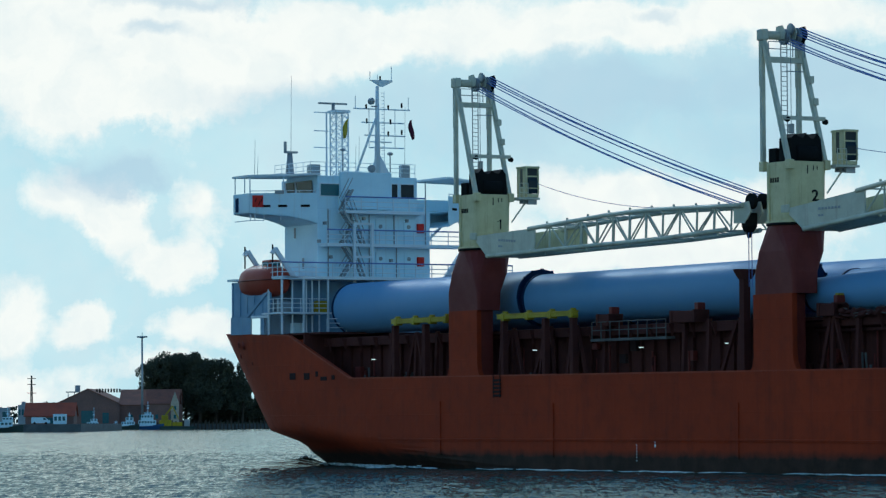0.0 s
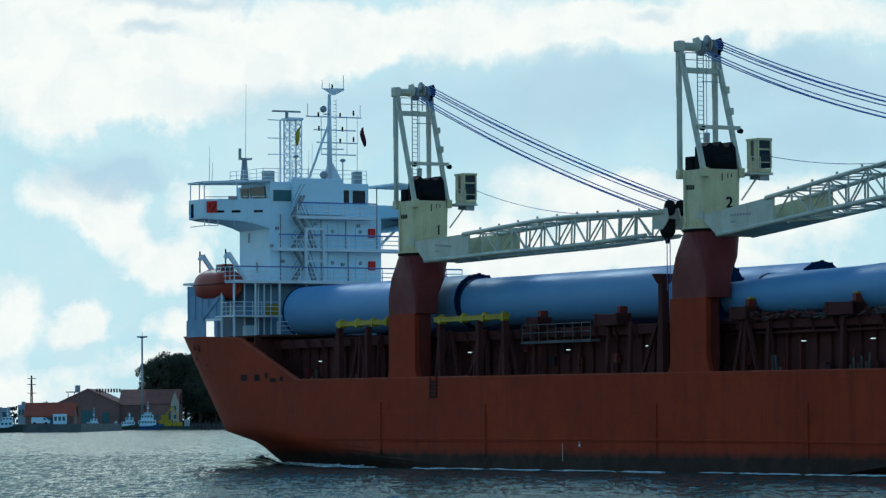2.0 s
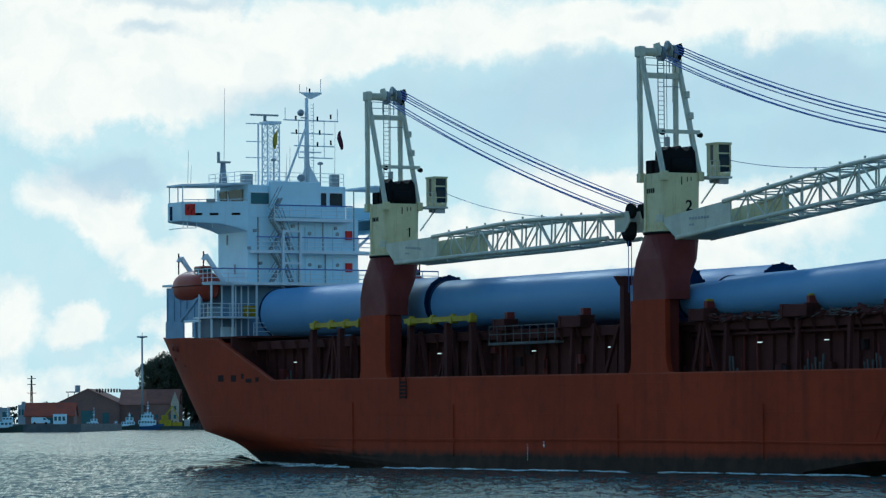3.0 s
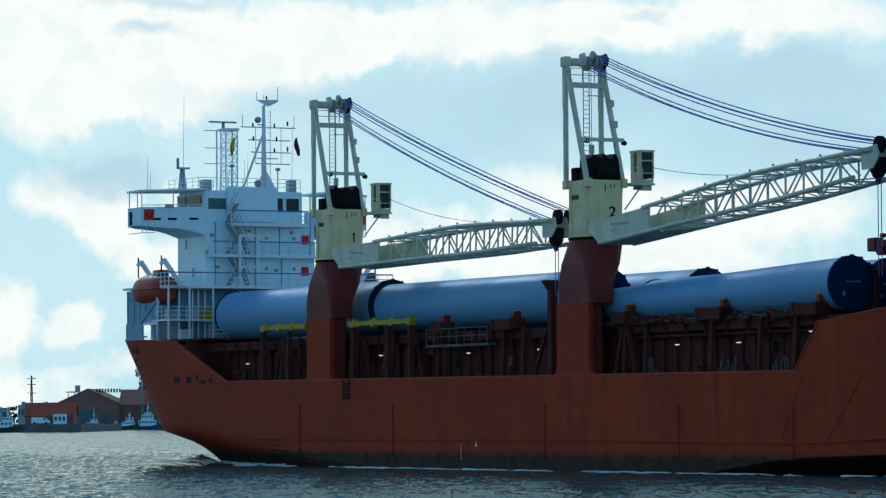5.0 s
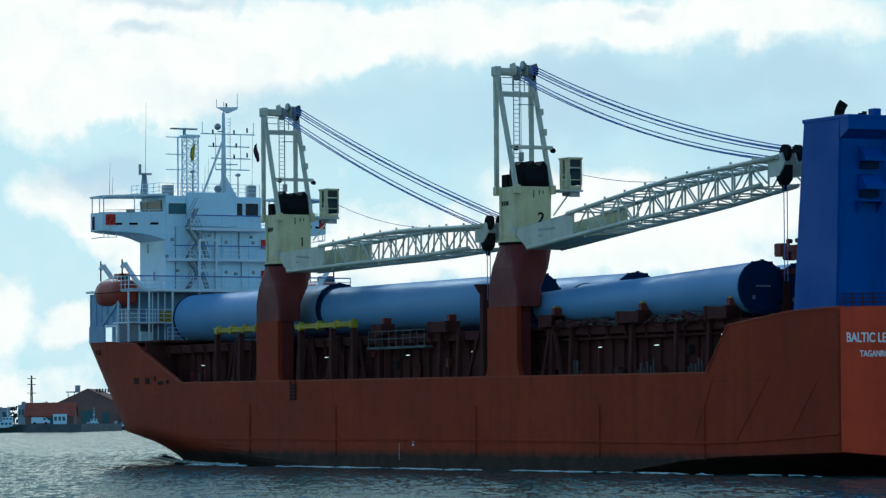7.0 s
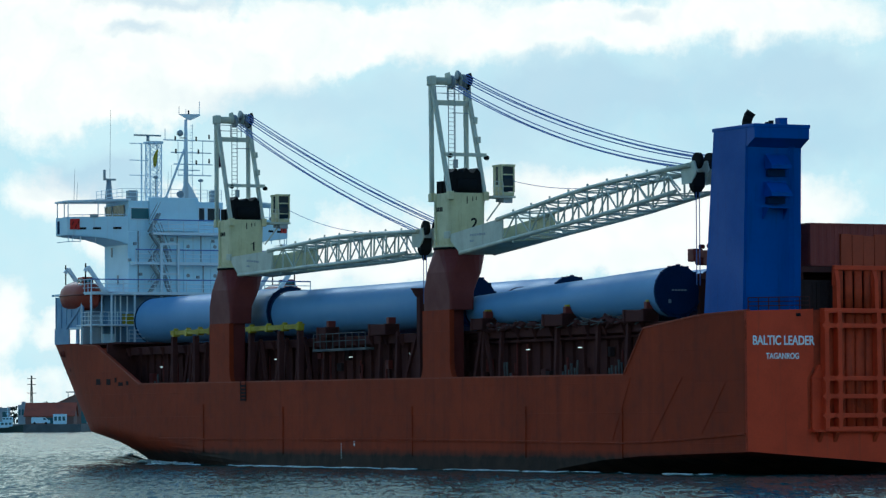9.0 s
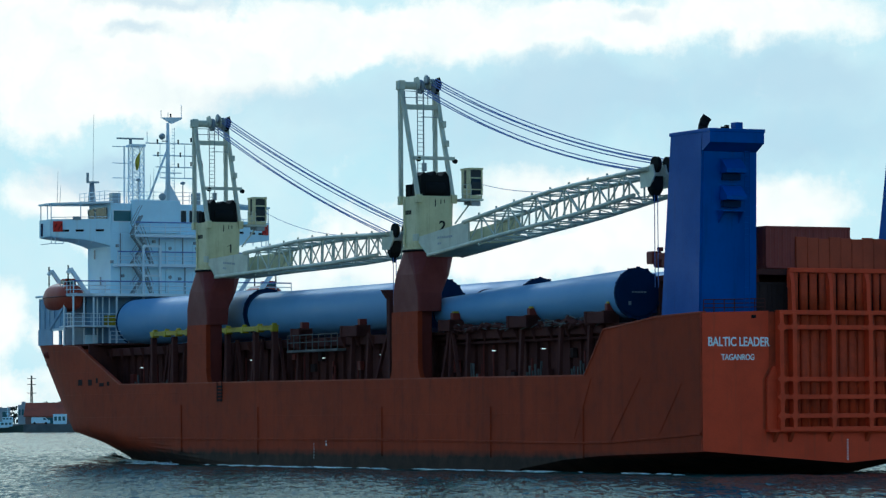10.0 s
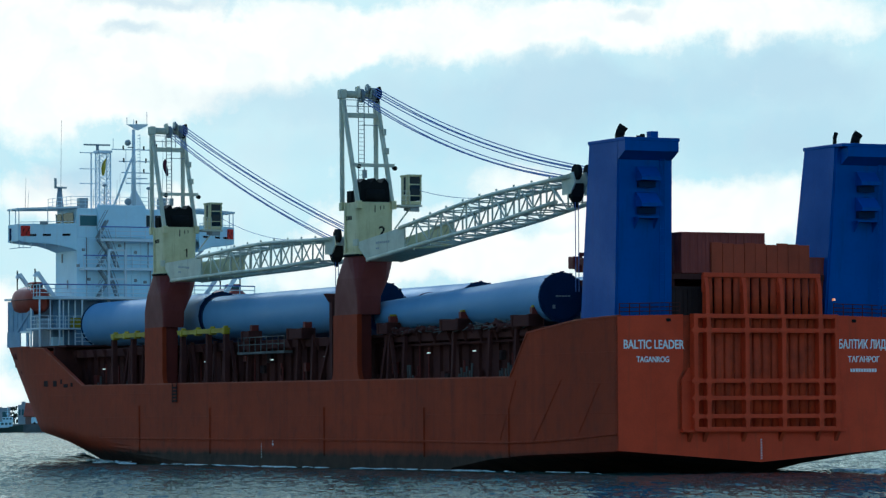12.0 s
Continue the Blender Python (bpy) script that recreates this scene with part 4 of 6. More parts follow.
    for x, y in c:
        tube(bm, (x, y, 22.3), (x, y, 27.5), 0.06, 6)
    for i in range(8):
        z = 22.4 + i * 0.65
        for (xa, ya), (xb, yb) in zip(c, c[1:] + c[:1]):
            tube(bm, (xa, ya, z), (xb, yb, z + 0.65), 0.03, 4)
            tube(bm, (xb, yb, z), (xa, ya, z + 0.65), 0.03, 4)
    box(bm, 112.3, 113.7, 1.45, 2.75, 27.45, 27.65)
    tube(bm, (113, 3.2, 22.3), (113, 3.2, 27.5), 0.07, 6)
    for z in (24.7, 26.0, 27.45):
        tube(bm, (113, 2.6, z), (113, 4.3, z), 0.04, 5)
    lat = part("lattice_mast", bm, "whiteclean", house, "pale lattice radar mast")
    bm = B()
    tube(bm, (113, 2.6, 27.6), (113, 2.6, 28.1), 0.14, 8)
    box(bm, 112.9, 113.1, 1.4, 3.9, 28.1, 28.24, 0.03)
    part("radar_scanner", bm, "steel", lat)
    bm = B()
    tube(bm, (114.6, 5.6, 22.3), (114.6, 5.6, 24.3), 0.38, 10, 0.2)
    box(bm, 114.4, 114.8, 5.0, 6.0, 24.3, 24.45)
    tube(bm, (114.6, 6.0, 24.3), (114.6, 6.0, 25.2), 0.12, 6)
    box(bm, 114.6, 115.4, 2.9, 3.7, 22.4, 23.5, 0.05)
    for y, z, r in ((2.3, 24.5, 0.22), (-1.9, 24.3, 0.24)):
        tube(bm, (112.0, y, 22.4), (112.0, y, z), 0.05, 6)
        bmesh.ops.create_uvsphere(bm, u_segments=12, v_segments=8, radius=r, matrix=Matrix.Translation((112, y, z)) @ Matrix.Diagonal((1, 1, 0.6, 1)))
    box(bm, 111.3, 111.9, -3.3, -2.6, 22.3, 23.4, 0.05)
    part("compass_platform_gear", bm, "steel", house, kind="stuff")
    for x, y, z0, z1 in ((114.6, 5.5, 24.4, 30.4), (113.6, 9.2, 22.35, 25.2), (112, 1.2, 22.4, 25.0), (112, 0.9, 22.4, 25.6), (112, 3.4, 22.4, 24.2), (112, -3.2, 23, 28), (113.5, 1.9, 22.4, 24.4), (113.6, 8.95, 22.35, 24.0)):
        bm = B()
        tube(bm, (x, y, z0), (x + 0.1, y - 0.12, z1), 0.024, 5, 0.012)
        part("whip_aerial", bm, "steel", house)
    # deck lockers by the platforms
    for x, y, z, mat in ((107.6, 6.6, 11.7, "yellow"), (108.6, 9.3, 11.7, "steel"), (108.8, 8.0, 10.05, "white")):
        bm = B()
        box(bm, x - 0.3, x + 0.3, y - 0.5, y + 0.5, z, z + 0.85, 0.06)
        part("deck_locker", bm, mat, house)
    # davits for the boats
    for s in (1, -1):
        for x in (114.3, 109.6):
            bm = B()
            beam(bm, (x, s * 7.9, 14.4), (x, s * 9.5, 16.6), 0.24, 0.34)
            beam(bm, (x, s * 9.5, 16.6), (x, s * 9.75, 16.2), 0.2, 0.3)
            D = thing("boat_davit", (x, s * 8.6, 14.4), "white steel boat davit with hanging fall", "davit", "boat davits")
            part("arm", bm, "whiteclean", D)
            bm = B()
            tube(bm, (x, s * 9.7, 16.9), (x, s * 9.7, 15.2), 0.06, 6)
            part("fall", bm, "black", D)
            bm = B()
            beam(bm, (x, s * 10.0, 14.4), (x, s * 8.4, 15.0), 0.2, 0.2)
            part("strut", bm, "whiteclean", D)
    # stern, starboard and forecastle rails
    bm = B()
    rail(bm, [(104, -10.0, 10.1), (104, 8.0, 10.1)], 1.0, 1.6, 0.03, 3)
    part("forecastle_rail", bm, "whiteclean", SHIP)


build_house()


# ---------- deck cranes ----------
def build_crane(cx, cy, pitch_drop, digit, sag, label):
    """Cream deck crane: pedestal, slewing house, A-frame, cab, lattice boom stowed aft, ropes."""
    C = thing("deck_crane", (cx, cy, 10.9), label, "crane", "ship's deck cranes")
    m = cx - 0.4
    bm = B()
    loft(bm, [rounded_ring(m, 9.3, 2.15, 0.9, 11.0, 0.2), rounded_ring(m + 0.05, 9.25, 2.15, 0.95, 12.3, 0.25), rounded_ring(m + 0.15, 8.8, 1.95, 1.35, 13.6, 0.6),
              rounded_ring(cx, 8.35, 1.78, 1.62, 14.7, 1.3), rounded_ring(cx, cy, 1.72, 1.72, 15.25, 1.6)], smooth=False)
    ped = part("pedestal", bm, "oxide", C, "dark red-oxide pedestal")
    bm = B()
    tube(bm, (cx, cy, 15.2), (cx, cy, 15.36), 1.86, 32)
    part("slewing_ring", bm, "black", ped)
    bm = B()
    loft(bm, [rounded_ring(cx, cy, 1.34, 1.34, 15.3, 0.6, 7), rounded_ring(cx, cy, 1.40, 1.40, 15.9, 0.6, 7), rounded_ring(cx, cy, 1.42, 1.42, 18.2, 0.55, 7), rounded_ring(cx, cy, 1.45, 1.45, 19.1, 0.5, 7)], smooth=False)
    house = part("slewing_house", bm, "cream", C, "cream slewing house with rust runs")
    if digit == "1":
        tm = B()
        beam(tm, (0.05, 0, 0), (0.05, 0.68, 0), 0.11, 0.02)
        beam(tm, (0.06, 0.65, 0), (-0.22, 0.5, 0), 0.02, 0.10)
    else:
        tm = text_mesh(digit, 0.98, 0.5)
    bmesh.ops.transform(tm, matrix=Matrix(((0, 0, -1, cx - 1.425), (-1, 0, 0, cy - 0.42), (0, 1, 0, 16.68), (0, 0, 0, 1))), verts=tm.verts)
    part("numeral", tm, "ink", house, "painted black numeral")
    # bolted foot and rust-stained skirt of the house
    bm = B()
    loft(bm, [rounded_ring(cx, cy, 1.56, 1.56, 15.36, 0.7, 7), rounded_ring(cx, cy, 1.56, 1.56, 15.52, 0.7, 7)])
    part("house_flange", bm, "cream", house)
    bm = B()
    box(bm, cx + 0.75, cx + 1.0, cy + 1.3, cy + 1.5, 15.5, 19.0, 0.03)
    part("corner_trunk", bm, "cream", house)
    bm = B()
    for i in range(4):
        box(bm, cx + 0.55 - 0.25 * i, cx + 0.72 - 0.25 * i, cy + 1.40, cy + 1.435, 17.85, 18.15)
    box(bm, cx - 1.45, cx - 1.40, cy + 0.1, cy + 0.17, 18.35, 18.85)
    box(bm, cx - 1.45, cx - 1.40, cy - 0.32, cy - 0.26, 18.55, 18.85)
    box(bm, cx - 1.45, cx - 1.40, cy - 0.6, cy - 0.54, 18.6, 18.85)
    part("stencil_bars", bm, "ink", house, kind="stuff")
    # A-frame
    bm = B()
    yo, yi = cy + 1.4, cy - 1.3
    fx, ax = cx + 1.5, cx - 1.3
    for y in (yo, yi):
        beam(bm, (fx, y, 18.6), (fx, y, 27.1), 0.26, 0.26)
        beam(bm, (fx - 0.1, y, 27.0), (ax, y, 18.9), 0.26, 0.28)
        beam(bm, (fx + 0.1, y, 23.9), (fx + 0.1, y, 27.2), 0.28, 0.2)
    frame_part = part("a_frame", bm, "boom", C, "pale steel A-frame")
    bm = B()
    tube(bm, (fx - 0.05, yo - 0.1, 27.05), (fx - 0.05, yi + 0.1, 27.05), 0.27, 16)
    for y in (yo, yi):
        box(bm, fx - 0.4, fx + 0.3, y - 0.24, y + 0.24, 26.7, 27.4, 0.08)
    part("top_beam", bm, "boom", frame_part)
    bm = B()
    beam(bm, (fx - 0.45, yo, 25.5), (fx - 0.45, yi, 25.5), 0.3, 0.34)
    part("cross_beam", bm, "boom", frame_part)
    bm = B()
    beam(bm, (fx - 2.05, yo, 21.8), (fx - 2.05, yi - 0.5, 21.8), 0.22, 0.24)
    part("cross_beam", bm, "boom", frame_part)
    bm = B()
    for y in (cy - 0.2, cy + 0.25):
        tube(bm, (fx - 0.35, y, 19.2), (fx - 0.35, y, 27), 0.035, 5)
    for i in range(26):
        tube(bm, (fx - 0.35, cy - 0.2, 19.4 + 0.3 * i), (fx - 0.35, cy + 0.25, 19.4 + 0.3 * i), 0.02, 4)
    rail(bm, [(fx - 0.7, yo, 25.7), (fx - 0.7, yi, 25.7)], 0.9, 0.9, 0.03, 2)
    beam(bm, (fx - 0.7, cy + 0.1, 24.8), (fx - 0.7, yi, 24.8), 0.06, 0.06)
    part("ladder", bm, "steel", frame_part)
    for y, r, z in ((cy + 0.1, 0.5, 26.95), (cy - 0.02, 0.5, 26.95), (cy - 0.8, 0.55, 27.0), (cy - 0.92, 0.55, 27.0), (cy - 1.2, 0.55, 27.0), (cy - 0.45, 0.36, 27.45)):
        bm = B()
        tube(bm, (fx - 0.4, y - 0.045, z), (fx - 0.4, y + 0.045, z), r, 22)
        tube(bm, (fx - 0.4, y - 0.08, z), (fx - 0.4, y + 0.08, z), r * 0.8, 22)
        part("sheave", bm, "black" if y < cy - 1 else "steel", frame_part)
    for y in (cy - 0.62, cy + 0.25, cy - 1.42):
        bm = B()
        plate(bm, [(fx + 0.1, y, 26.75), (fx - 0.75, y, 26.8), (fx - 0.9, y, 27.2), (fx - 0.6, y, 27.65), (fx + 0.1, y, 27.6)], 0.05)
        part("sheave_cheek", bm, "boom" if y > cy - 1 else "black", frame_part)
    # brackets and lamps on the raking legs
    for z in (24.3, 22.9):
        bm = B()
        f = (27.2 - z) / 8.3
        box(bm, fx - 0.1 - 2.7 * f - 0.35, fx - 0.1 - 2.7 * f - 0.1, yi - 0.22, yi + 0.1, z - 0.25, z + 0.2, 0.04)
        part("leg_bracket", bm, "boom", frame_part)
    for y in (yo, yi):
        for x in (fx, ax):
            bm = B()
            box(bm, x - 0.24, x + 0.24, y - 0.24, y + 0.18, 18.6, 19.2, 0.05)
            part("leg_foot", bm, "cream", frame_part)
    for y, z in ((yo - 0.4, 21.85), (yi - 0.55, 21.75)):
        bm = B()
        tube(bm, (fx - 2.15, y, z - 0.15), (fx - 1.9, y, z - 0.1), 0.17, 10)
        part("floodlight", bm, "black", frame_part)
    bm = B()
    tube(bm, (fx - 1.4, cy + 0.25, 26.8), (fx - 1.4, cy + 0.25, 21.5), 0.025, 5)
    box(bm, fx - 1.55, fx - 1.25, cy + 0.1, cy + 0.4, 20.9, 21.5, 0.05)
    part("pendant_line", bm, "steel", frame_part)
    # winch under a black jagged cover, dark box in front of it
    bm = B()
    rng = random.Random(int(digit) + 5)
    ring = []
    for i in range(9):
        y = yo - 0.25 - 2.2 * i / 8
        ring.append((y, 20.55 + (0.28 if i % 3 == 1 else 0.0) + rng.uniform(-0.06, 0.1)))
    poly = [(ax + 0.1, yo - 0.2, 19.05)] + [(ax + 0.1, y, z) for y, z in ring] + [(ax + 0.1, ring[-1][0] - 0.1, 19.05)]
    plate(bm, poly, 1.3)
    part("winch_cover", bm, "black", C, "black covered hoisting winch")
    bm = B()
    tube(bm, (ax + 0.3, yo - 0.6, 19.6), (ax + 0.3, yi + 0.6, 19.6), 0.5, 16)
    part("winch_drum", bm, "black", C)
    bm = B()
    box(bm, cx + 0.5, cx + 1.3, yo - 0.9, yo - 0.25, 19.1, 20.0, 0.05)
    part("motor_box", bm, "black", C)
    # cab on its platform, inboard
    bm = B()
    x0, x1, y0, y1 = cx - 1.75, cx - 0.45, cy - 3.4, cy - 2.38
    box(bm, x0, x1, y0, y1, 18.95, 19.2, 0.05)
    cab = part("cab", bm, "cream", C, "small cream operator's cab with dark glazing")
    for nm, dims in (("cab_roof", (x0 - 0.06, x1 + 0.05, y0 - 0.05, y1 + 0.05, 20.97, 21.12)), ("cab_back", (x1 - 0.1, x1, y0, y1, 19.2, 20.97)), ("cab_side", (x0 + 0.1, x0 + 0.5, y1 - 0.06, y1, 19.2, 20.97)),
                     ("cab_side", (x0 + 0.86, x1 - 0.1, y1 - 0.06, y1, 19.2, 20.97)), ("cab_sill", (x0 + 0.5, x0 + 0.86, y1 - 0.06, y1, 19.2, 19.7)), ("cab_post", (x0 - 0.02, x0 + 0.1, y0 - 0.02, y0 + 0.1, 19.2, 20.97)),
                     ("cab_post", (x0 - 0.02, x0 + 0.12, y1 - 0.1, y1 + 0.02, 19.2, 20.97)), ("cab_rail", (x0 - 0.02, x0 + 0.08, y0 + 0.1, y1 - 0.1, 20.36, 20.46)), ("cab_rail", (x0 - 0.1, x0 - 0.05, y0, y1, 19.55, 19.62))):
        bm = B()
        box(bm, *dims, 0.02)
        part(nm, bm, "cream", cab)
    bm = B()
    box(bm, x0 + 0.03, x0 + 0.06, y0 + 0.1, y1 - 0.1, 20.46, 20.97)
    part("upper_pane", bm, "cabglass", cab)
    bm = B()
    loft(bm, [[(x0 + 0.05, y0 + 0.1, z), (x0 - d, y0 + 0.16, z), (x0 - d, y1 - 0.16, z), (x0 + 0.05, y1 - 0.1, z)] for z, d in ((19.22, 0.0), (19.5, 0.09), (20.1, 0.09), (20.36, 0.0))])
    part("front_pane", bm, "cabglass", cab)
    for ya, yb, xa, xb in ((y1 - 0.04, y1 - 0.01, x0 + 0.5, x0 + 0.86), (y0 + 0.02, y0 + 0.05, x0 + 0.1, x1 - 0.1)):
        bm = B()
        box(bm, xa, xb, ya, yb, 19.7, 20.97)
        part("side_pane", bm, "cabglass", cab)
    bm = B()
    box(bm, x0 + 0.35, x1 - 0.2, y0 + 0.25, y1 - 0.25, 19.2, 20.2, 0.1)
    part("cab_seat", bm, "black", cab)
    bm = B()
    for dx, dz in ((0.1, 0.35), (0.6, 0.3), (1.1, 0.25)):
        box(bm, x0 + dx, x0 + dx + 0.22, y0 + 0.1, y1 - 0.2, 18.8 - dz, 18.82, 0.03)
    part("under_gear", bm, "steel", cab)
    bm = B()
    box(bm, x0 - 0.25, x1 + 0.2, y0 + 0.05, cy - 1.6, 18.78, 18.92)
    rail(bm, [(x0 - 0.25, y1, 18.9), (x0 - 0.25, cy - 1.7, 18.9)], 1.0, 0.35, 0.025, 3)
    beam(bm, (cx - 1.0, cy - 2.9, 18.8), (cx - 1.0, cy - 1.6, 17.2), 0.09, 0.09)
    part("cab_platform", bm, "boom", cab)
    # boom: built at its common lift, then turned about its root
    bx = cx + 0.35
    root = Vector((bx - 0.9, cy, 16.25))
    turn = Matrix.Translation(root) @ Matrix.Rotation(radians(-pitch_drop), 4, "Y") @ Matrix.Translation(-root)

    def bpart(name, bmx, mat, parent, lab=""):
        bmesh.ops.transform(bmx, matrix=turn, verts=bmx.verts)
        return part(name, bmx, mat, parent, lab)

    bo, bi = cy + 1.3, cy - 1.3

    def top(x):
        return float(np.interp(bx - 0.9 - x, (0, 8.4, 18.9, 23.5, 34), (16.17, 16.98, 18.2, 18.52, 19.02)))

    def low(x):
        return float(np.interp(bx - 2.7 - x, (0, 1.6, 10.8, 21.4, 25, 32.3), (14.85, 14.96, 15.74, 16.56, 16.93, 17.68)))

    bm = B()
    box(bm, bx - 1.5, bx - 0.7, bi - 0.12, bo + 0.12, 15.95, 16.45, 0.05)
    boom = bpart("boom", bm, "boom", C, "pale lattice boom lowered aft")
    end_x = bx - 34.6
    for y, x_end, lab, mat in ((bo, bx - 9.3, "outer", "boom"), (bi, bx - 11.8, "inner", "cream")):
        bm = B()
        pts = [(bx - 0.9, y, top(bx - 0.9)), (x_end, y, top(x_end)), (x_end, y, low(x_end)), (bx - 2.9, y, low(bx - 2.9))]
        plate(bm, pts, 0.1)
        bpart("root_plate", bm, mat, boom)
    bm = B()
    for i in range(7):
        x = bx - 4.6 - i * 0.34
        box(bm, x - 0.24, x, bo + 0.045, bo + 0.062, 15.95, 16.1)
    for i in range(2):
        box(bm, bx - 4.6 - i * 0.3 - 0.22, bx - 4.6 - i * 0.3, bo + 0.045, bo + 0.062, 15.55, 15.68)
    bpart("stencil_bars", bm, "steel", boom)["kind"] = "stuff"
    bm = B()
    plate(bm, [(bx - 2.9, bo, low(bx - 2.9)), (bx - 2.9, bi, low(bx - 2.9)), (bx - 12, bi, low(bx - 12)), (bx - 9.5, bo, low(bx - 9.5))], 0.08)
    bpart("bottom_plate", bm, "cream", boom)
    for y in (bo, bi):
        for f, lo_x in ((top, bx - 8.5), (low, bx - 3.0)):
            bm = B()
            xs = list(np.linspace(lo_x, end_x + (2.0 if f is low else 0.2), 9))
            loft(bm, [[(a_, y + 0.15 * math.cos(j * math.pi / 4), f(a_) + 0.15 * math.sin(j * math.pi / 4)) for j in range(8)] for a_ in xs], smooth=True)
            bpart("chord", bm, "boom", boom)
    bays = [bx - 9.3 - 2.0 * i for i in range(13)]
    for k, (xa, xb) in enumerate(zip(bays, bays[1:])):
        bars = []
        for y in (bo, bi):
            bars.append(((xa, y, top(xa)), (xa, y, low(xa)), 0.065))
            bars.append(((xa, y, top(xa)), (xb, y, low(xb)), 0.06) if k % 2 else ((xa, y, low(xa)), (xb, y, top(xb)), 0.06))
        for f in (top, low):
            bars.append(((xa, bo, f(xa)), (xa, bi, f(xa)), 0.06))
            bars.append(((xa, bo, f(xa)), (xb, bi, f(xb)), 0.045) if k % 2 else ((xa, bi, f(xa)), (xb, bo, f(xb)), 0.045))
        for p, q, r in bars:
            bm = B()
            tube(bm, p, q, r, 6)
            bpart("brace", bm, "boom", boom)
    for i in range(9):
        x = bx - 11 - 2.6 * i
        for z0, z1 in ((top(x) + 0.1, top(x) + 0.28), (low(x) - 0.3, low(x) - 0.1)):
            bm = B()
            box(bm, x, x + 0.16, bo - 0.05, bo + 0.05, z0, z1, 0.02)
            bpart("lug", bm, "boom", boom)
    # head with sheaves and hook
    bm = B()
    for y in (bo - 0.1, cy + 0.3, cy - 0.4, bi + 0.1):
        plate(bm, [(end_x + 1.4, y, top(end_x) + 0.0), (end_x - 0.2, y, top(end_x) + 0.25), (end_x - 0.5, y, top(end_x) - 0.4), (end_x + 0.1, y, low(end_x) + 0.25), (end_x + 1.3, y, low(end_x) + 0.2)], 0.1)
    head = bpart("boom_head", bm, "boom", boom)
    for y in (bo - 0.45, cy, bi + 0.45):
        bm = B()
        tube(bm, (end_x - 0.1, y - 0.14, top(end_x) + 0.25), (end_x - 0.1, y + 0.14, top(end_x) + 0.25), 0.5, 18)
        bpart("sheave", bm, "black", head)
    tip = turn @ Vector((end_x, cy, low(end_x)))
    bm = B()
    loft(bm, [rounded_ring(tip.x + 0.25, cy + 0.75, 0.2, 0.25, tip.z - 0.3, 0.08), rounded_ring(tip.x + 0.2, cy + 0.75, 0.34, 0.42, tip.z + 0.05, 0.12), rounded_ring(tip.x + 0.2, cy + 0.75, 0.34, 0.42, tip.z + 0.9, 0.12)])
    part("hook_block", bm, "black", C, "black hook block drawn up to the boom head")
    bm = B()
    tube(bm, (tip.x + 0.25, cy + 0.75, tip.z - 0.65), (tip.x + 0.25, cy + 0.75, tip.z - 0.25), 0.12, 10, 0.2)
    part("hook", bm, "black", C)
    for dy in (0.65, 0.88):
        bm = B()
        tube(bm, (tip.x + 0.1, cy + dy, tip.z - 0.2), (tip.x + 0.1, cy + dy, 11.6), 0.03, 5)
        part("hook_line", bm, "wire", C)
    # luffing and hoisting ropes in two bunches
    head_top = turn @ Vector((end_x - 0.1, cy, top(end_x) + 0.7))
    for ya, yb, n, drop, low in ((cy - 0.95, bi + 0.35, 4, -0.1, 0.3), (cy - 0.1, bo - 0.45, 3, -0.8, 0.85)):
        for i in range(n):
            bm = B()
            p = Vector((fx - 0.6, ya + 0.12 * (i - 1), 27.62 + drop - 0.13 * i))
            q = Vector((head_top.x, yb + 0.12 * (i - 1), head_top.z + 0.05 - 0.10 * i - low))
            prev = p
            for k in range(1, 15):
                f = k / 14
                cur = p.lerp(q, f) - Vector((0, 0, 4 * (sag + 0.2 * (low - 0.3) + 0.1 * (i % 2)) * f * (1 - f)))
                tube(bm, prev, cur, 0.04, 5)
                prev = cur
            part("rope", bm, "wire", C)
    bm = B()
    p, q = Vector((cx - 1.0, cy - 3.3, 20.1)), turn @ Vector((cx - 27, cy - 0.8, top(cx - 27) + 0.2))
    prev = p
    for k in range(1, 15):
        f = k / 14
        cur = p.lerp(q, f) - Vector((0, 0, 4 * 0.75 * f * (1 - f)))
        tube(bm, prev, cur, 0.022, 5)
        prev = cur
    part("cable", bm, "wire", C)


build_crane(80.0, 8.2, 4.0, "1", 0.42, "cream deck crane marked one, lattice boom lowered aft towards its twin")
build_crane(41.9, 8.2, 0.0, "2", 0.86, "cream deck crane marked two, lattice boom resting before the funnel")


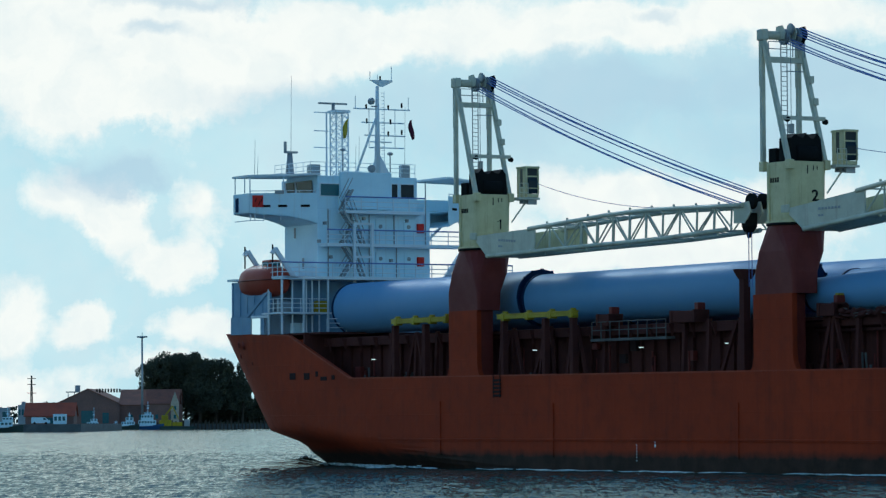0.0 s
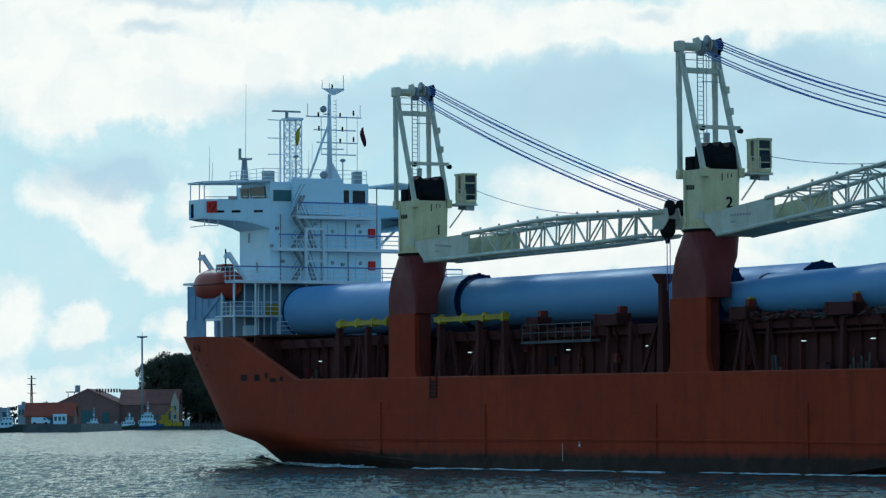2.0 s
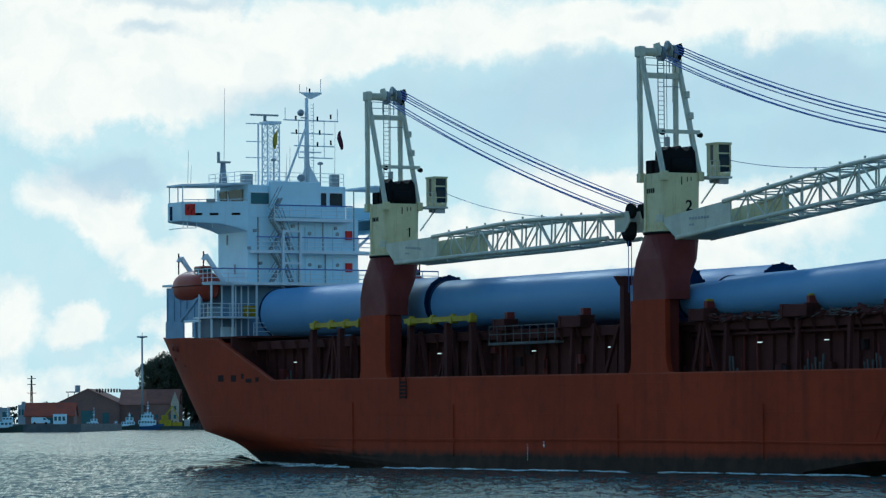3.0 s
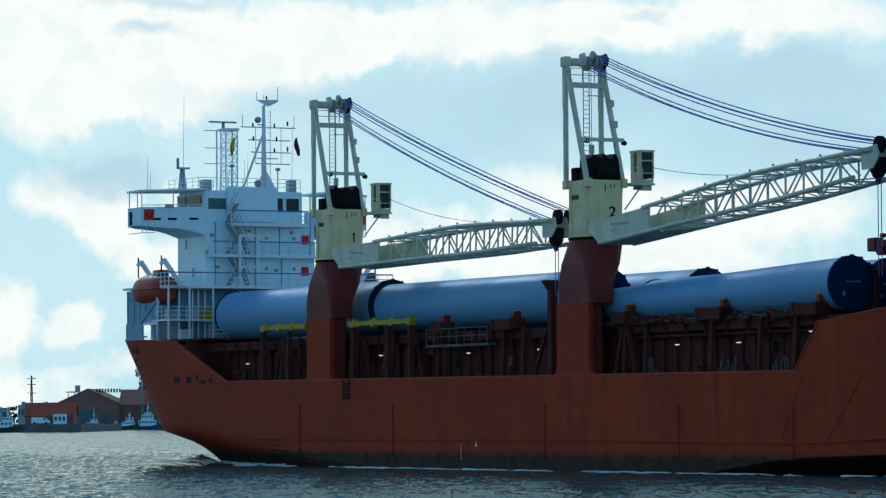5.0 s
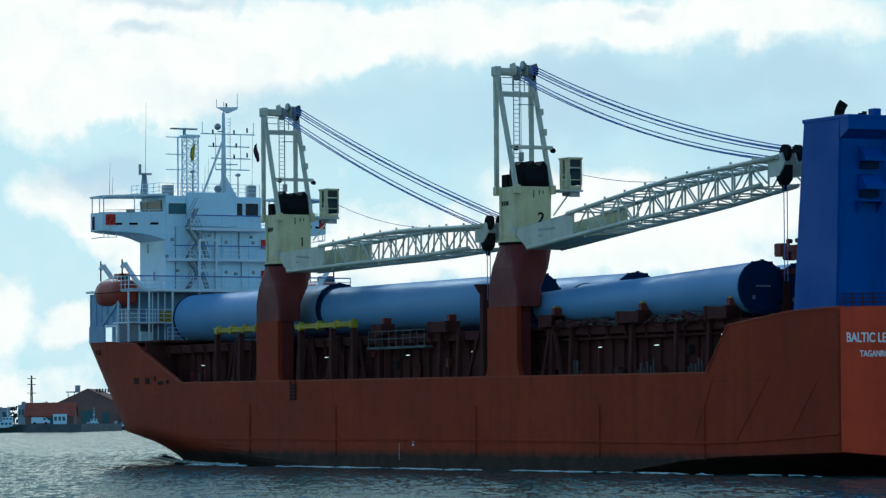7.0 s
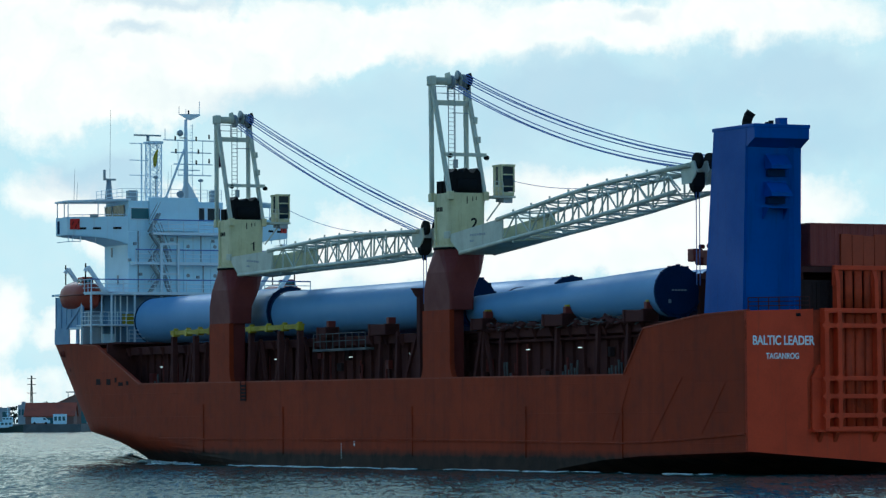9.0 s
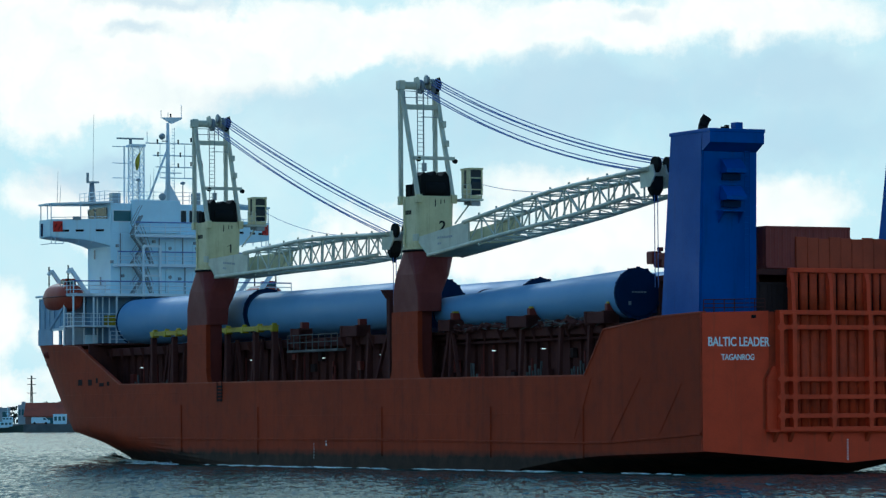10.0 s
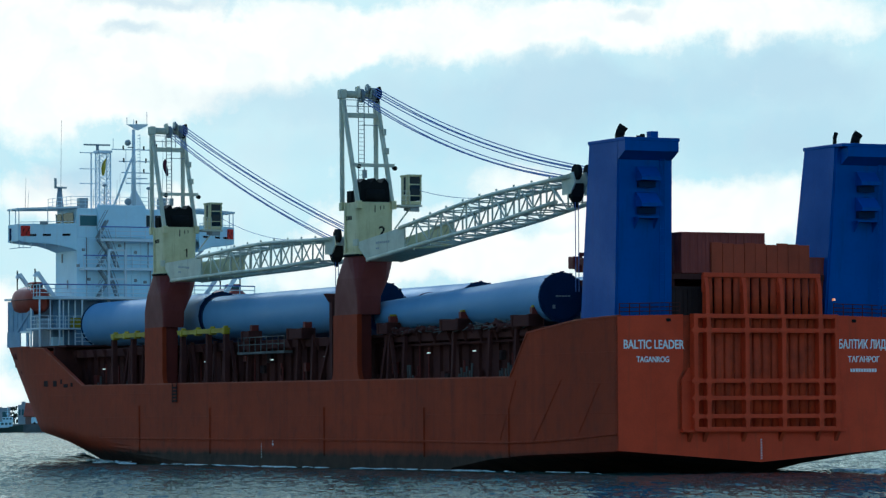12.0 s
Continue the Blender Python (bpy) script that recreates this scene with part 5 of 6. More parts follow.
# ---------- cargo ----------
def tower_section(x0, x1, y, z0, z1, r0, r1, label, cap0=False, cap1=False):
    """A rolled steel tower section lying lengthwise: shell of welded cans, end flanges, covered ends."""
    T = thing("tower_section", ((x0 + x1) / 2, y, min(z0 - r0, z1 - r1)), label, "tower section", "wind-turbine tower sections")
    n = 56
    k = max(4, int(abs(x1 - x0) / 2.6))
    bm = B()
    rings = []
    for i in range(k + 1):
        f = i / k
        x, z, r = x0 + (x1 - x0) * f, z0 + (z1 - z0) * f, r0 + (r1 - r0) * f
        rings.append([(x, y + r * math.cos(2 * math.pi * j / n), z + r * math.sin(2 * math.pi * j / n)) for j in range(n)])
    loft(bm, rings, caps=False, smooth=True)
    shell = part("shell", bm, "tower", T)
    for x, z, r, cap in ((x0, z0, r0, cap0), (x1, z1, r1, cap1)):
        out = -1 if x == min(x0, x1) else 1
        bm = B()
        tube(bm, (x - out * 0.16, y, z), (x + out * 0.06, y, z), r + 0.05, n)
        fl = part("flange", bm, "cap", T, "dark end flange")
        if cap:
            bm = B()
            ring = []
            for d, q in ((0.06, 0.98), (0.12, 0.9), (0.10, 0.5), (0.09, 0.02)):
                ring.append([(x + out * d, y + r * q * math.cos(2 * math.pi * j / n), z + r * q * math.sin(2 * math.pi * j / n)) for j in range(n)])
            loft(bm, ring, smooth=False)
            for j in range(16):
                a0 = 2 * math.pi * j / 16
                box(bm, x + out * 0.05 - 0.12, x + out * 0.05 + 0.12, y + (r + 0.02) * math.cos(a0) - 0.09, y + (r + 0.02) * math.cos(a0) + 0.09, z + (r + 0.02) * math.sin(a0) - 0.09, z + (r + 0.02) * math.sin(a0) + 0.09)
            part("end_cover", bm, "cap", fl, "navy tarpaulin end cover")
            bm = B()
            for i in range(5):
                box(bm, x + out * 0.13 - 0.01, x + out * 0.13 + 0.01, y + 0.5 - 0.22 * i - 0.17, y + 0.5 - 0.22 * i, z + 0.03, z + 0.13)
            box(bm, x + out * 0.13 - 0.01, x + out * 0.13 + 0.01, y + 0.55, y + 0.75, z - 0.75, z - 0.5)
            part("marking_bars", bm, "steel", fl, kind="stuff")
    return T


tower_section(104.5, 77.0, 5.35, 11.88, 11.88, 1.92, 1.92, "wide grey-white steel tower section with dark flanges lying on deck", False, True)
tower_section(76.2, 44.9, 5.65, 11.72, 11.72, 1.75, 1.75, "grey-white steel tower section with navy end cover", False, True)
tower_section(41.0, 13.3, 7.25, 10.95, 11.42, 1.05, 1.6, "tapering grey-white tower section with bolted navy end cover", False, True)
tower_section(43.4, 16.0, 2.7, 11.2, 11.4, 1.5, 1.65, "grey-white tower section beside the tapering one", False, True)
tower_section(76.2, 44.9, -2.2, 11.8, 11.8, 1.78, 1.78, "grey-white steel tower section on the far side of the hatch", False, True)
tower_section(104.5, 77.0, -2.0, 11.88, 11.88, 1.92, 1.92, "wide grey-white tower section on the far side of the hatch", False, True)


def saddle(x, y, w, z0, z1, label="dark red steel cradle block under a tower section", yellow_pin=True):
    S = thing("cradle", (x, y, z0), label, "cradle", "cargo cradles")
    bm = B()
    box(bm, x - w / 2, x + w / 2, y - 0.5, y + 0.5, z0, z1, 0.05)
    for dx in (-w / 2, w / 2 - 0.25):
        box(bm, x + dx, x + dx + 0.25, y - 0.58, y + 0.58, z0, z1 + 0.05, 0.03)
    part("block", bm, "deckred", S)
    bm = B()
    box(bm, x - w / 2, x - w / 2 + 0.4, y - 0.3, y + 0.3, z1 + 0.05, z1 + 0.5, 0.04)
    part("pin", bm, "oxide", S)
    if yellow_pin:
        bm = B()
        box(bm, x - w / 2 + 0.02, x - w / 2 + 0.34, y - 0.2, y + 0.2, z1 + 0.5, z1 + 0.62)
        part("pad", bm, "yellow", S)


for x, w in ((53.4, 2.9), (26.6, 2.9), (15.7, 2.7), (37.6, 1.8), (63.0, 1.6)):
    saddle(x, 8.6, w, 9.55, 10.3, yellow_pin=x < 50)


def lashing_beam(x0, x1, z, label):
    L = thing("spreader_beam", ((x0 + x1) / 2, 9.3, z - 0.3), label, "spreader beam", "yellow beams")
    bm = B()
    box(bm, x0, x1, 9.15, 9.6, z - 0.24, z + 0.05, 0.03)
    box(bm, x0, x1, 9.1, 9.65, z + 0.05, z + 0.12)
    part("girder", bm, "yellow", L)
    for f in (0.03, 0.3, 0.6, 0.92):
        bm = B()
        x = x0 + (x1 - x0) * f
        box(bm, x - 0.2, x + 0.2, 9.1, 9.66, z - 0.36, z + 0.16, 0.04)
        tube(bm, (x, 9.2, z + 0.2), (x, 9.55, z + 0.2), 0.11, 10)
        part("lug", bm, "yellow", L)


lashing_beam(83.0, 91.1, 10.6, "yellow steel beam lying on the hatch edge before the first crane pillar")
lashing_beam(66.0, 76.0, 10.55, "yellow steel beam lying on the hatch edge behind the first crane pillar")
for x in (91.0, 86.5, 75.5, 70.0, 66.4):
    bm = B()
    beam(bm, (x, 9.3, 5.2), (x, 9.3, 10.25), 0.4, 0.4)
    beam(bm, (x + 0.9, 9.3, 5.2), (x + 0.1, 9.3, 9.8), 0.22, 0.22)
    part("beam_post", bm, "deckred", SHIP)
bm = B()
beam(bm, (46.6, 8.9, 5.2), (46.6, 8.9, 12.3), 0.5, 0.5)
plate(bm, [(46.2, 8.6, 12.1), (46.2, 9.2, 12.1), (46.2, 9.6, 12.7), (46.2, 8.2, 12.7)], 0.7)
part("boom_rest_post", bm, "deckred", SHIP)
# lashed red gear before the funnel
bm = B()
box(bm, 6.2, 9.4, 8.2, 8.7, 13.3, 13.75, 0.06)
box(bm, 8.6, 9.4, 8.1, 8.8, 13.1, 13.9, 0.08)
for x in (7.2, 8.2):
    tube(bm, (x, 8.1, 13.1), (x, 8.8, 13.1), 0.26, 12)
    tube(bm, (x, 8.3, 14.0), (x, 8.6, 14.0), 0.14, 10)
beam(bm, (5.9, 8.4, 9.1), (6.3, 8.4, 13.5), 0.5, 0.5)
part("boom_crutch", bm, "oxide", SHIP, "dark red boom crutch")


def container(x, y, z, ln, turn, mat, label):
    """Corrugated steel box with corner posts, doors and castings."""
    Cn = thing("container", (x, y, z), label, "container", "containers by the stern")
    w, h = 2.44, 2.59
    rot = Matrix.Translation((x, y, z)) @ Matrix.Rotation(radians(turn), 4, "Z")

    def cpart(name, bmx, m_, parent):
        bmesh.ops.transform(bmx, matrix=rot, verts=bmx.verts)
        return part(name, bmx, m_, parent)

    bm = B()
    for s in (1, -1):
        n = int(ln / 0.28)
        prof = []
        for i in range(n):
            x0, x1 = (-ln / 2 + 0.1 + (ln - 0.2) * (i + q) / n for q in (0.1, 0.9))
            d = 0.045 if i % 2 else 0.0
            prof += [(x0, s * (w / 2 - 0.05 - d)), (x1, s * (w / 2 - 0.05 - d))]
        prof += [(prof[-1][0], s * (w / 2 - 0.2)), (prof[0][0], s * (w / 2 - 0.2))]
        loft(bm, [[(px, py, z_) for px, py in prof] for z_ in (0.12, h - 0.1)])
        cpart("side_panel", bm, mat, Cn)
        bm = B()
    box(bm, -ln / 2 + 0.05, ln / 2 - 0.05, -w / 2 + 0.05, w / 2 - 0.05, h - 0.1, h - 0.03)
    body_ = cpart("roof_panel", bm, mat, Cn)
    bm = B()
    for sx in (1, -1):
        for sy in (1, -1):
            box(bm, sx * (ln / 2 - 0.08) - 0.08, sx * (ln / 2 - 0.08) + 0.08, sy * (w / 2 - 0.08) - 0.08, sy * (w / 2 - 0.08) + 0.08, 0, h, 0.01)
        box(bm, sx * (ln / 2 - 0.06) - 0.06, sx * (ln / 2 - 0.06) + 0.06, -w / 2, w / 2, h - 0.14, h)
        box(bm, sx * (ln / 2 - 0.06) - 0.06, sx * (ln / 2 - 0.06) + 0.06, -w / 2, w / 2, 0, 0.14)
        box(bm, -ln / 2, ln / 2, sx * (w / 2 - 0.05) - 0.05, sx * (w / 2 - 0.05) + 0.05, h - 0.12, h)
        box(bm, -ln / 2, ln / 2, sx * (w / 2 - 0.05) - 0.05, sx * (w / 2 - 0.05) + 0.05, 0, 0.14)
    cpart("frame", bm, mat, Cn)
    for s in (1, -1):
        bm = B()
        for k in (1, -1):
            box(bm, s * (ln / 2 - 0.07) - 0.03, s * (ln / 2 - 0.07) + 0.03, min(k * 0.02, k * (w / 2 - 0.16)), max(k * 0.02, k * (w / 2 - 0.16)), 0.14, h - 0.14)
            for yy in (0.3, 0.85):
                tube(bm, (s * (ln / 2 - 0.01), k * yy, 0.1), (s * (ln / 2 - 0.01), k * yy, h - 0.1), 0.025, 6)
        cpart("door", bm, mat, Cn)
    bm = B()
    box(bm, -0.1, 0.3, -w / 2 - 0.02, -w / 2 + 0.02, h - 0.75, h - 0.45)
    cpart("plate_mark", bm, "letter", Cn)


container(2.3, 2.0, 12.6, 6.06, 90, "container", "dark maroon container standing crosswise behind the ramp")
container(2.3, -4.2, 11.1, 6.06, 90, "container", "dark maroon container low beside the far funnel")
container(2.4, 4.6, 9.15, 2.6, 0, "dark", "black box-like deck housing behind the stern rail")
bm = B()
box(bm, 1.0, 14, -5.6, 5.9, 12.2, 12.55)
for y in (5.6, 0, -5.3):
    for x in (1.3, 7, 13):
        box(bm, x, x + 0.4, y - 0.2, y + 0.2, 9.1, 12.2)
box(bm, 5.8, 6.0, -6.0, 6.0, 9.1, 12.2)
part("poop_deck", bm, "deckred", SHIP, "dark red raised deck between the funnels")


# ---------- lifeboats ----------
def lifeboat(x, y, z):
    L = thing("lifeboat", (x, y, z - 1.3), "orange enclosed lifeboat hung in white davits", "lifeboat", "lifeboats")
    bm = B()
    rings = []
    for i in range(15):
        f = -1 + 2 * i / 14
        k = max(0.05, (1 - abs(f) ** 2.6)) ** 0.55
        rings.append([(x + 3.6 * f, y + 1.2 * k * math.copysign(abs(math.cos(a_)) ** 0.8, math.cos(a_)), z + (1.3 * k if math.sin(a_) > 0 else (0.85 + 0.5 * k)) * math.sin(a_) * (0.9 if math.sin(a_) > 0 else 1.0)) for a_ in [2 * math.pi * j / 24 for j in range(24)]])
    loft(bm, rings, smooth=True)
    part("hull", bm, "lifeboat", L)
    bm = B()
    box(bm, x - 1.9, x - 0.5, y - 0.5, y + 0.5, z + 0.75, z + 1.5, 0.15)
    cab = part("conning_hatch", bm, "lifeboat", L)
    bm = B()
    box(bm, x - 1.93, x - 1.88, y - 0.35, y + 0.35, z + 1.05, z + 1.35)
    box(bm, x - 1.7, x - 0.7, y + 0.49, y + 0.52, z + 1.05, z + 1.35)
    part("pane", bm, "glass", cab)
    for s in (1, -1):
        bm = B()
        for i in range(14):
            f0, f1 = -0.95 + 1.9 * i / 14, -0.95 + 1.9 * (i + 1) / 14
            k0, k1 = (1 - abs(f0) ** 2.6) ** 0.55, (1 - abs(f1) ** 2.6) ** 0.55
            tube(bm, (x + 3.6 * f0, y + s * 1.22 * k0, z - 0.05), (x + 3.6 * f1, y + s * 1.22 * k1, z - 0.05), 0.07, 6)
        part("fender", bm, "oxide", L)


lifeboat(111.7, 9.35, 14.25)
lifeboat(111.7, -9.35, 14.25)


# ---------- waves that travel with the ship ----------
def build_wash():
    W = thing("bow_wave", (108, 8, 0), "low dark bow wave with a broken white crest beside the hull", "wave")
    # diverging crest thrown out from the stem
    for name, p, q, h0, h1, w0 in (("crest", Vector((121.0, 0.8, 0)), Vector((110.5, 13.0, 0)), 0.62, 0.04, 2.4), ("second_crest", Vector((113, 5.4, 0)), Vector((100, 16.0, 0)), 0.28, 0.04, 1.8)):
        bm = B()
        d = (q - p).normalized()
        side = Vector((-d.y, d.x, 0))
        rings = []
        for i in range(60):
            f = i / 59
            c = p.lerp(q, f)
            hgt = (h1 + (h0 - h1) * (1 - f) ** 1.3) * min(1, 0.8 + f * 7) * (0.9 + 0.25 * noise.noise(Vector((i * 0.22, h0, 0))))
            wid = w0 * (1 + 1.3 * f)
            ring = []
            for k in range(11):
                u = -1 + 2 * k / 10
                jag = 0.05 * noise.noise(Vector((i * 0.16, k * 0.35, 2.0)))
                ring.append(c + side * u * wid + Vector((0, 0, hgt * math.exp(-3.2 * u * u) - 0.03 + jag * (1 - u * u))))
            ring += [c + side * wid - Vector((0, 0, 0.5)), c - side * wid - Vector((0, 0, 0.5))]
            rings.append(ring)
        loft(bm, rings, smooth=True)
        part(name, bm, "water", W)

    def froth(name, spots, label):
        bm = B()
        for x, y, z, sx, sy, sz, ang in spots:
            m_ = Matrix.Translation((x, y, z)) @ Matrix.Rotation(ang, 4, "Z") @ Matrix.Diagonal((sx, sy, sz, 1))
            bmesh.ops.create_icosphere(bm, subdivisions=1, radius=1.0, matrix=m_)
        for f in bm.faces:
            f.smooth = True
        part(name, bm, "foam", W, label, "stuff")

    rng = random.Random(11)
    spots = []
    for i in range(26):
        f = 0.10 * rng.random() ** 1.4
        c = Vector((120.8, 1.0, 0)).lerp(Vector((110.5, 13.0, 0)), f)
        spots.append((c.x + rng.gauss(0, 0.12), c.y + rng.gauss(0, 0.12), 0.35 + 0.35 * rng.random() - 1.5 * f, rng.uniform(0.08, 0.22), rng.uniform(0.05, 0.12), rng.uniform(0.03, 0.08), rng.uniform(-0.9, 0.2)))
    for i in range(170):
        x = rng.uniform(88, 116)
        spots.append((x, half_beam(x, 0.1) + abs(rng.gauss(0.2, 0.5)), rng.uniform(0.0, 0.16), rng.uniform(0.15, 0.6), rng.uniform(0.08, 0.2), rng.uniform(0.03, 0.10), rng.uniform(-0.3, 0.3)))
    for i in range(300):
        x = 2 + 92 * rng.random() ** 0.75
        if noise.noise(Vector((x * 0.13, 3.1, 0))) < -0.2:
            continue
        spots.append((x, 10.25 + abs(rng.gauss(0, 0.22)), rng.uniform(-0.02, 0.07), rng.uniform(0.3, 1.4), rng.uniform(0.05, 0.15), rng.uniform(0.02, 0.06), rng.uniform(-0.1, 0.1)))
    froth("froth", spots, "broken white froth along the waterline")
    spots = []
    for i in range(260):
        d = rng.random()
        x = 1 - 26 * d
        y = rng.uniform(-10, 4 - 6 * (1 - d)) - 3
        spots.append((x, y, rng.uniform(0.0, 0.12), rng.uniform(0.2, 1.1), rng.uniform(0.1, 0.4), rng.uniform(0.03, 0.12), rng.uniform(-0.6, 0.6)))
    froth("stern_froth", spots, "pale churned water astern")


build_wash()


# ---------- far bank ----------
def bank_mat(name, c1, c2, scale, rough=0.85):
    m, t, p = nodes_of(name)
    co = t.nodes.new("ShaderNodeTexCoord").outputs["Object"]
    n1, n2 = noise_node(t, co, scale, 5), noise_node(t, co, scale * 8, 4)
    c = mix(t, ramp(t, n1.outputs[0], 0.35, 0.65), c1, c2)
    c = mix(t, ramp(t, n2.outputs[0], 0.4, 0.75, 0, 0.5), c, tuple(v * 0.6 for v in c2))
    t.links.new(c, p.inputs["Base Color"])
    p.inputs["Roughness"].default_value = rough
    return m


M["quay"] = bank_mat("quay_stone", (0.16, 0.17, 0.17), (0.10, 0.11, 0.11), 0.3)
M["brick"] = bank_mat("brown_brick", (0.27, 0.15, 0.12), (0.20, 0.12, 0.10), 0.2)
M["tiles"] = bank_mat("red_tiles", (0.30, 0.115, 0.07), (0.21, 0.09, 0.06), 0.25)
M["orangeroof"] = bank_mat("orange_roofing", (0.38, 0.075, 0.03), (0.27, 0.06, 0.03), 0.25)
M["plaster"] = bank_mat("cream_plaster", (0.55, 0.48, 0.36), (0.42, 0.36, 0.28), 0.2)
M["leaf"] = bank_mat("dark_foliage", (0.085, 0.088, 0.050), (0.055, 0.060, 0.036), 0.25)
M["bark"] = bank_mat("bark", (0.09, 0.07, 0.05), (0.05, 0.04, 0.03), 0.5)
M["grass"] = bank_mat("bank_ground", (0.10, 0.11, 0.07), (0.07, 0.075, 0.055), 0.05)
# distance haze is put into this pale grey
M["haze"] = bank_mat("hazed_far_grey", (0.42, 0.46, 0.50), (0.30, 0.34, 0.38), 0.03)
M["boatblue"] = bank_mat("boat_blue", (0.03, 0.09, 0.24), (0.025, 0.07, 0.18), 0.4, 0.5)
M["boatgreen"] = bank_mat("boat_dark_green", (0.02, 0.05, 0.04), (0.015, 0.035, 0.03), 0.4, 0.5)


def structure(name, bm, mat, label, category):
    bmesh.ops.recalc_face_normals(bm, faces=bm.faces)
    me = bpy.data.meshes.new(name)
    bm.to_mesh(me)
    bm.free()
    me.materials.append(M[mat])
    return tagged(new(name, me), label, category, kind="structure")


bm = B()
box(bm, -900, -132, 1420, 1600, -2, 2.9)
structure("quay_near", bm, "quay", "dark stone quay wall at the water's edge", "quay")
bm = B()
box(bm, -900, 500, 1800, 2600, -2, 2.4)
structure("quay_far", bm, "quay", "dark quay with timber piles along the bank", "quay")
bm = B()
box(bm, -900, 500, 1806, 3900, 2.4, 2.7)
structure("ground", bm, "grass", "flat ground behind the quay", "ground")
PILES = thing("pile_wall", (-100, 1799, 0), "row of dark timber piles along the quay", "pile wall", ship=False)
for i in range(46):
    bm = B()
    x = -132 + i * 1.7
    tube(bm, (x, 1799, -1), (x, 1799, 3.4 + 0.4 * ((i * 5) % 3)), 0.35, 6)
    part("pile", bm, "bark", PILES)


def gable(name, x0, x1, y0, y1, zb, ze, zr, along_x, wall, roof, label, windows=()):
    """House with walls, a pitched roof with eaves, and the openings that show."""
    H = thing(name, ((x0 + x1) / 2, y0, zb), label, "building", ship=False)
    bm = B()
    box(bm, x0, x1, y0, y1, zb, ze)
    if along_x:
        ym = (y0 + y1) / 2
        for x in (x0, x1):
            plate(bm, [(x, y0, ze), (x, y1, ze), (x, ym, zr)], 0.3 if x == x0 else -0.3)
    else:
        xm = (x0 + x1) / 2
        for y in (y0, y1):
            plate(bm, [(x0, y, ze), (x1, y, ze), (xm, y, zr)], -0.3 if y == y0 else 0.3)
    part("wall", bm, wall, H)
    bm = B()
    if along_x:
        ym = (y0 + y1) / 2
        plate(bm, [(x0 - 0.6, y0 - 0.7, ze - 0.3), (x1 + 0.6, y0 - 0.7, ze - 0.3), (x1 + 0.6, ym, zr + 0.1), (x0 - 0.6, ym, zr + 0.1)], 0.3)
        plate(bm, [(x0 - 0.6, ym, zr + 0.1), (x1 + 0.6, ym, zr + 0.1), (x1 + 0.6, y1 + 0.7, ze - 0.3), (x0 - 0.6, y1 + 0.7, ze - 0.3)], 0.3)
    else:
        xm = (x0 + x1) / 2
        plate(bm, [(x0 - 0.7, y0 - 0.6, ze - 0.3), (xm, y0 - 0.6, zr + 0.1), (xm, y1, zr + 0.1), (x0 - 0.7, y1, ze - 0.3)], -0.3)
        plate(bm, [(xm, y0 - 0.6, zr + 0.1), (x1 + 0.7, y0 - 0.6, ze - 0.3), (x1 + 0.7, y1, ze - 0.3), (xm, y1, zr + 0.1)], -0.3)
    part("roof", bm, roof, H)
    for xa, xb, za, zc in windows:
        bm = B()
        box(bm, xa, xb, y0 - 0.12, y0 + 0.2, za, zc)
        part("window", bm, "glass", H)
    return H


gable("shed", -153.5, -135.8, 1432, 1446, 2.9, 6.0, 10.5, True, "brick", "orangeroof", "long low shed with a bright orange pitched roof on the quay", ((-146, -143, 3, 5.2),))
gable("warehouse", -182, -152, 1830, 1900, 2.7, 12.4, 19.3, False, "brick", "tiles", "brown brick warehouse with a wide gable", ((-176, -173.5, 3, 8), (-170, -164, 3, 9), (-160, -157, 3, 8)))
gable("warehouse", -152, -124.5, 1832, 1862, 2.7, 11.6, 18.6, True, "brick", "tiles", "long brown warehouse with a red tiled roof", ((-148, -146, 4, 7), (-143, -141, 4, 7), (-138, -136, 4, 7)))
gable("house", -138, -123.5, 1812, 1828, 2.7, 12.0, 18.4, True, "brick", "tiles", "brick house with red tiled roof and cream end wall", ((-134, -132.6, 5, 7), (-130, -128.6, 5, 7), (-127, -125.8, 5, 7)))
END = thing("gable_wall", (-124.6, 1810.5, 2.7), "cream plastered gable end wall of a brick house", "wall", ship=False)
bm = B()
plate(bm, [(-126.6, 1810.8, 2.7), (-122.9, 1810.8, 2.7), (-122.9, 1810.8, 12.4), (-124.7, 1810.8, 17.6), (-126.6, 1810.8, 12.4)], -0.4)
end_panel = part("plaster", bm, "plaster", END)
for z in (5.0, 9.0):
    bm = B()
    box(bm, -125.3, -124.1, 1810.2, 1810.5, z, z + 1.8)
    part("window", bm, "glass", end_panel)
ROOFBOX = thing("roof_plant", (-172.5, 1840, 17.0), "small dark ventilation box on a warehouse roof", "roof plant", ship=False)
bm = B()
box(bm, -173.6, -171.4, 1838, 1841, 18.0, 21.0, 0.1)
box(bm, -178, -171.4, 1838, 1839, 17.6, 18.1)
for x in (-177, -174):
    box(bm, x, x + 0.3, 1838, 1838.4, 14.5, 17.7)
part("casing", bm, "haze", ROOFBOX)
for i in range(9):
    V = thing("ridge_vent", (-164 + i * 1.35, 1846, 18.2), "small dark ridge ventilator", "ventilator", "ridge ventilators", ship=False)
    bm = B()
    tube(bm, (-164 + i * 1.35, 1846, 17.6), (-164 + i * 1.35, 1846, 19.4), 0.42, 8)
    part("cowl", bm, "bark", V)
CAB = thing("site_cabin", (-140.3, 1428, 2.9), "pale blue-white site cabin on the quay", "cabin", ship=False)
bm = B()
box(bm, -142.7, -138, 1426, 1429, 2.9, 6.6, 0.1)
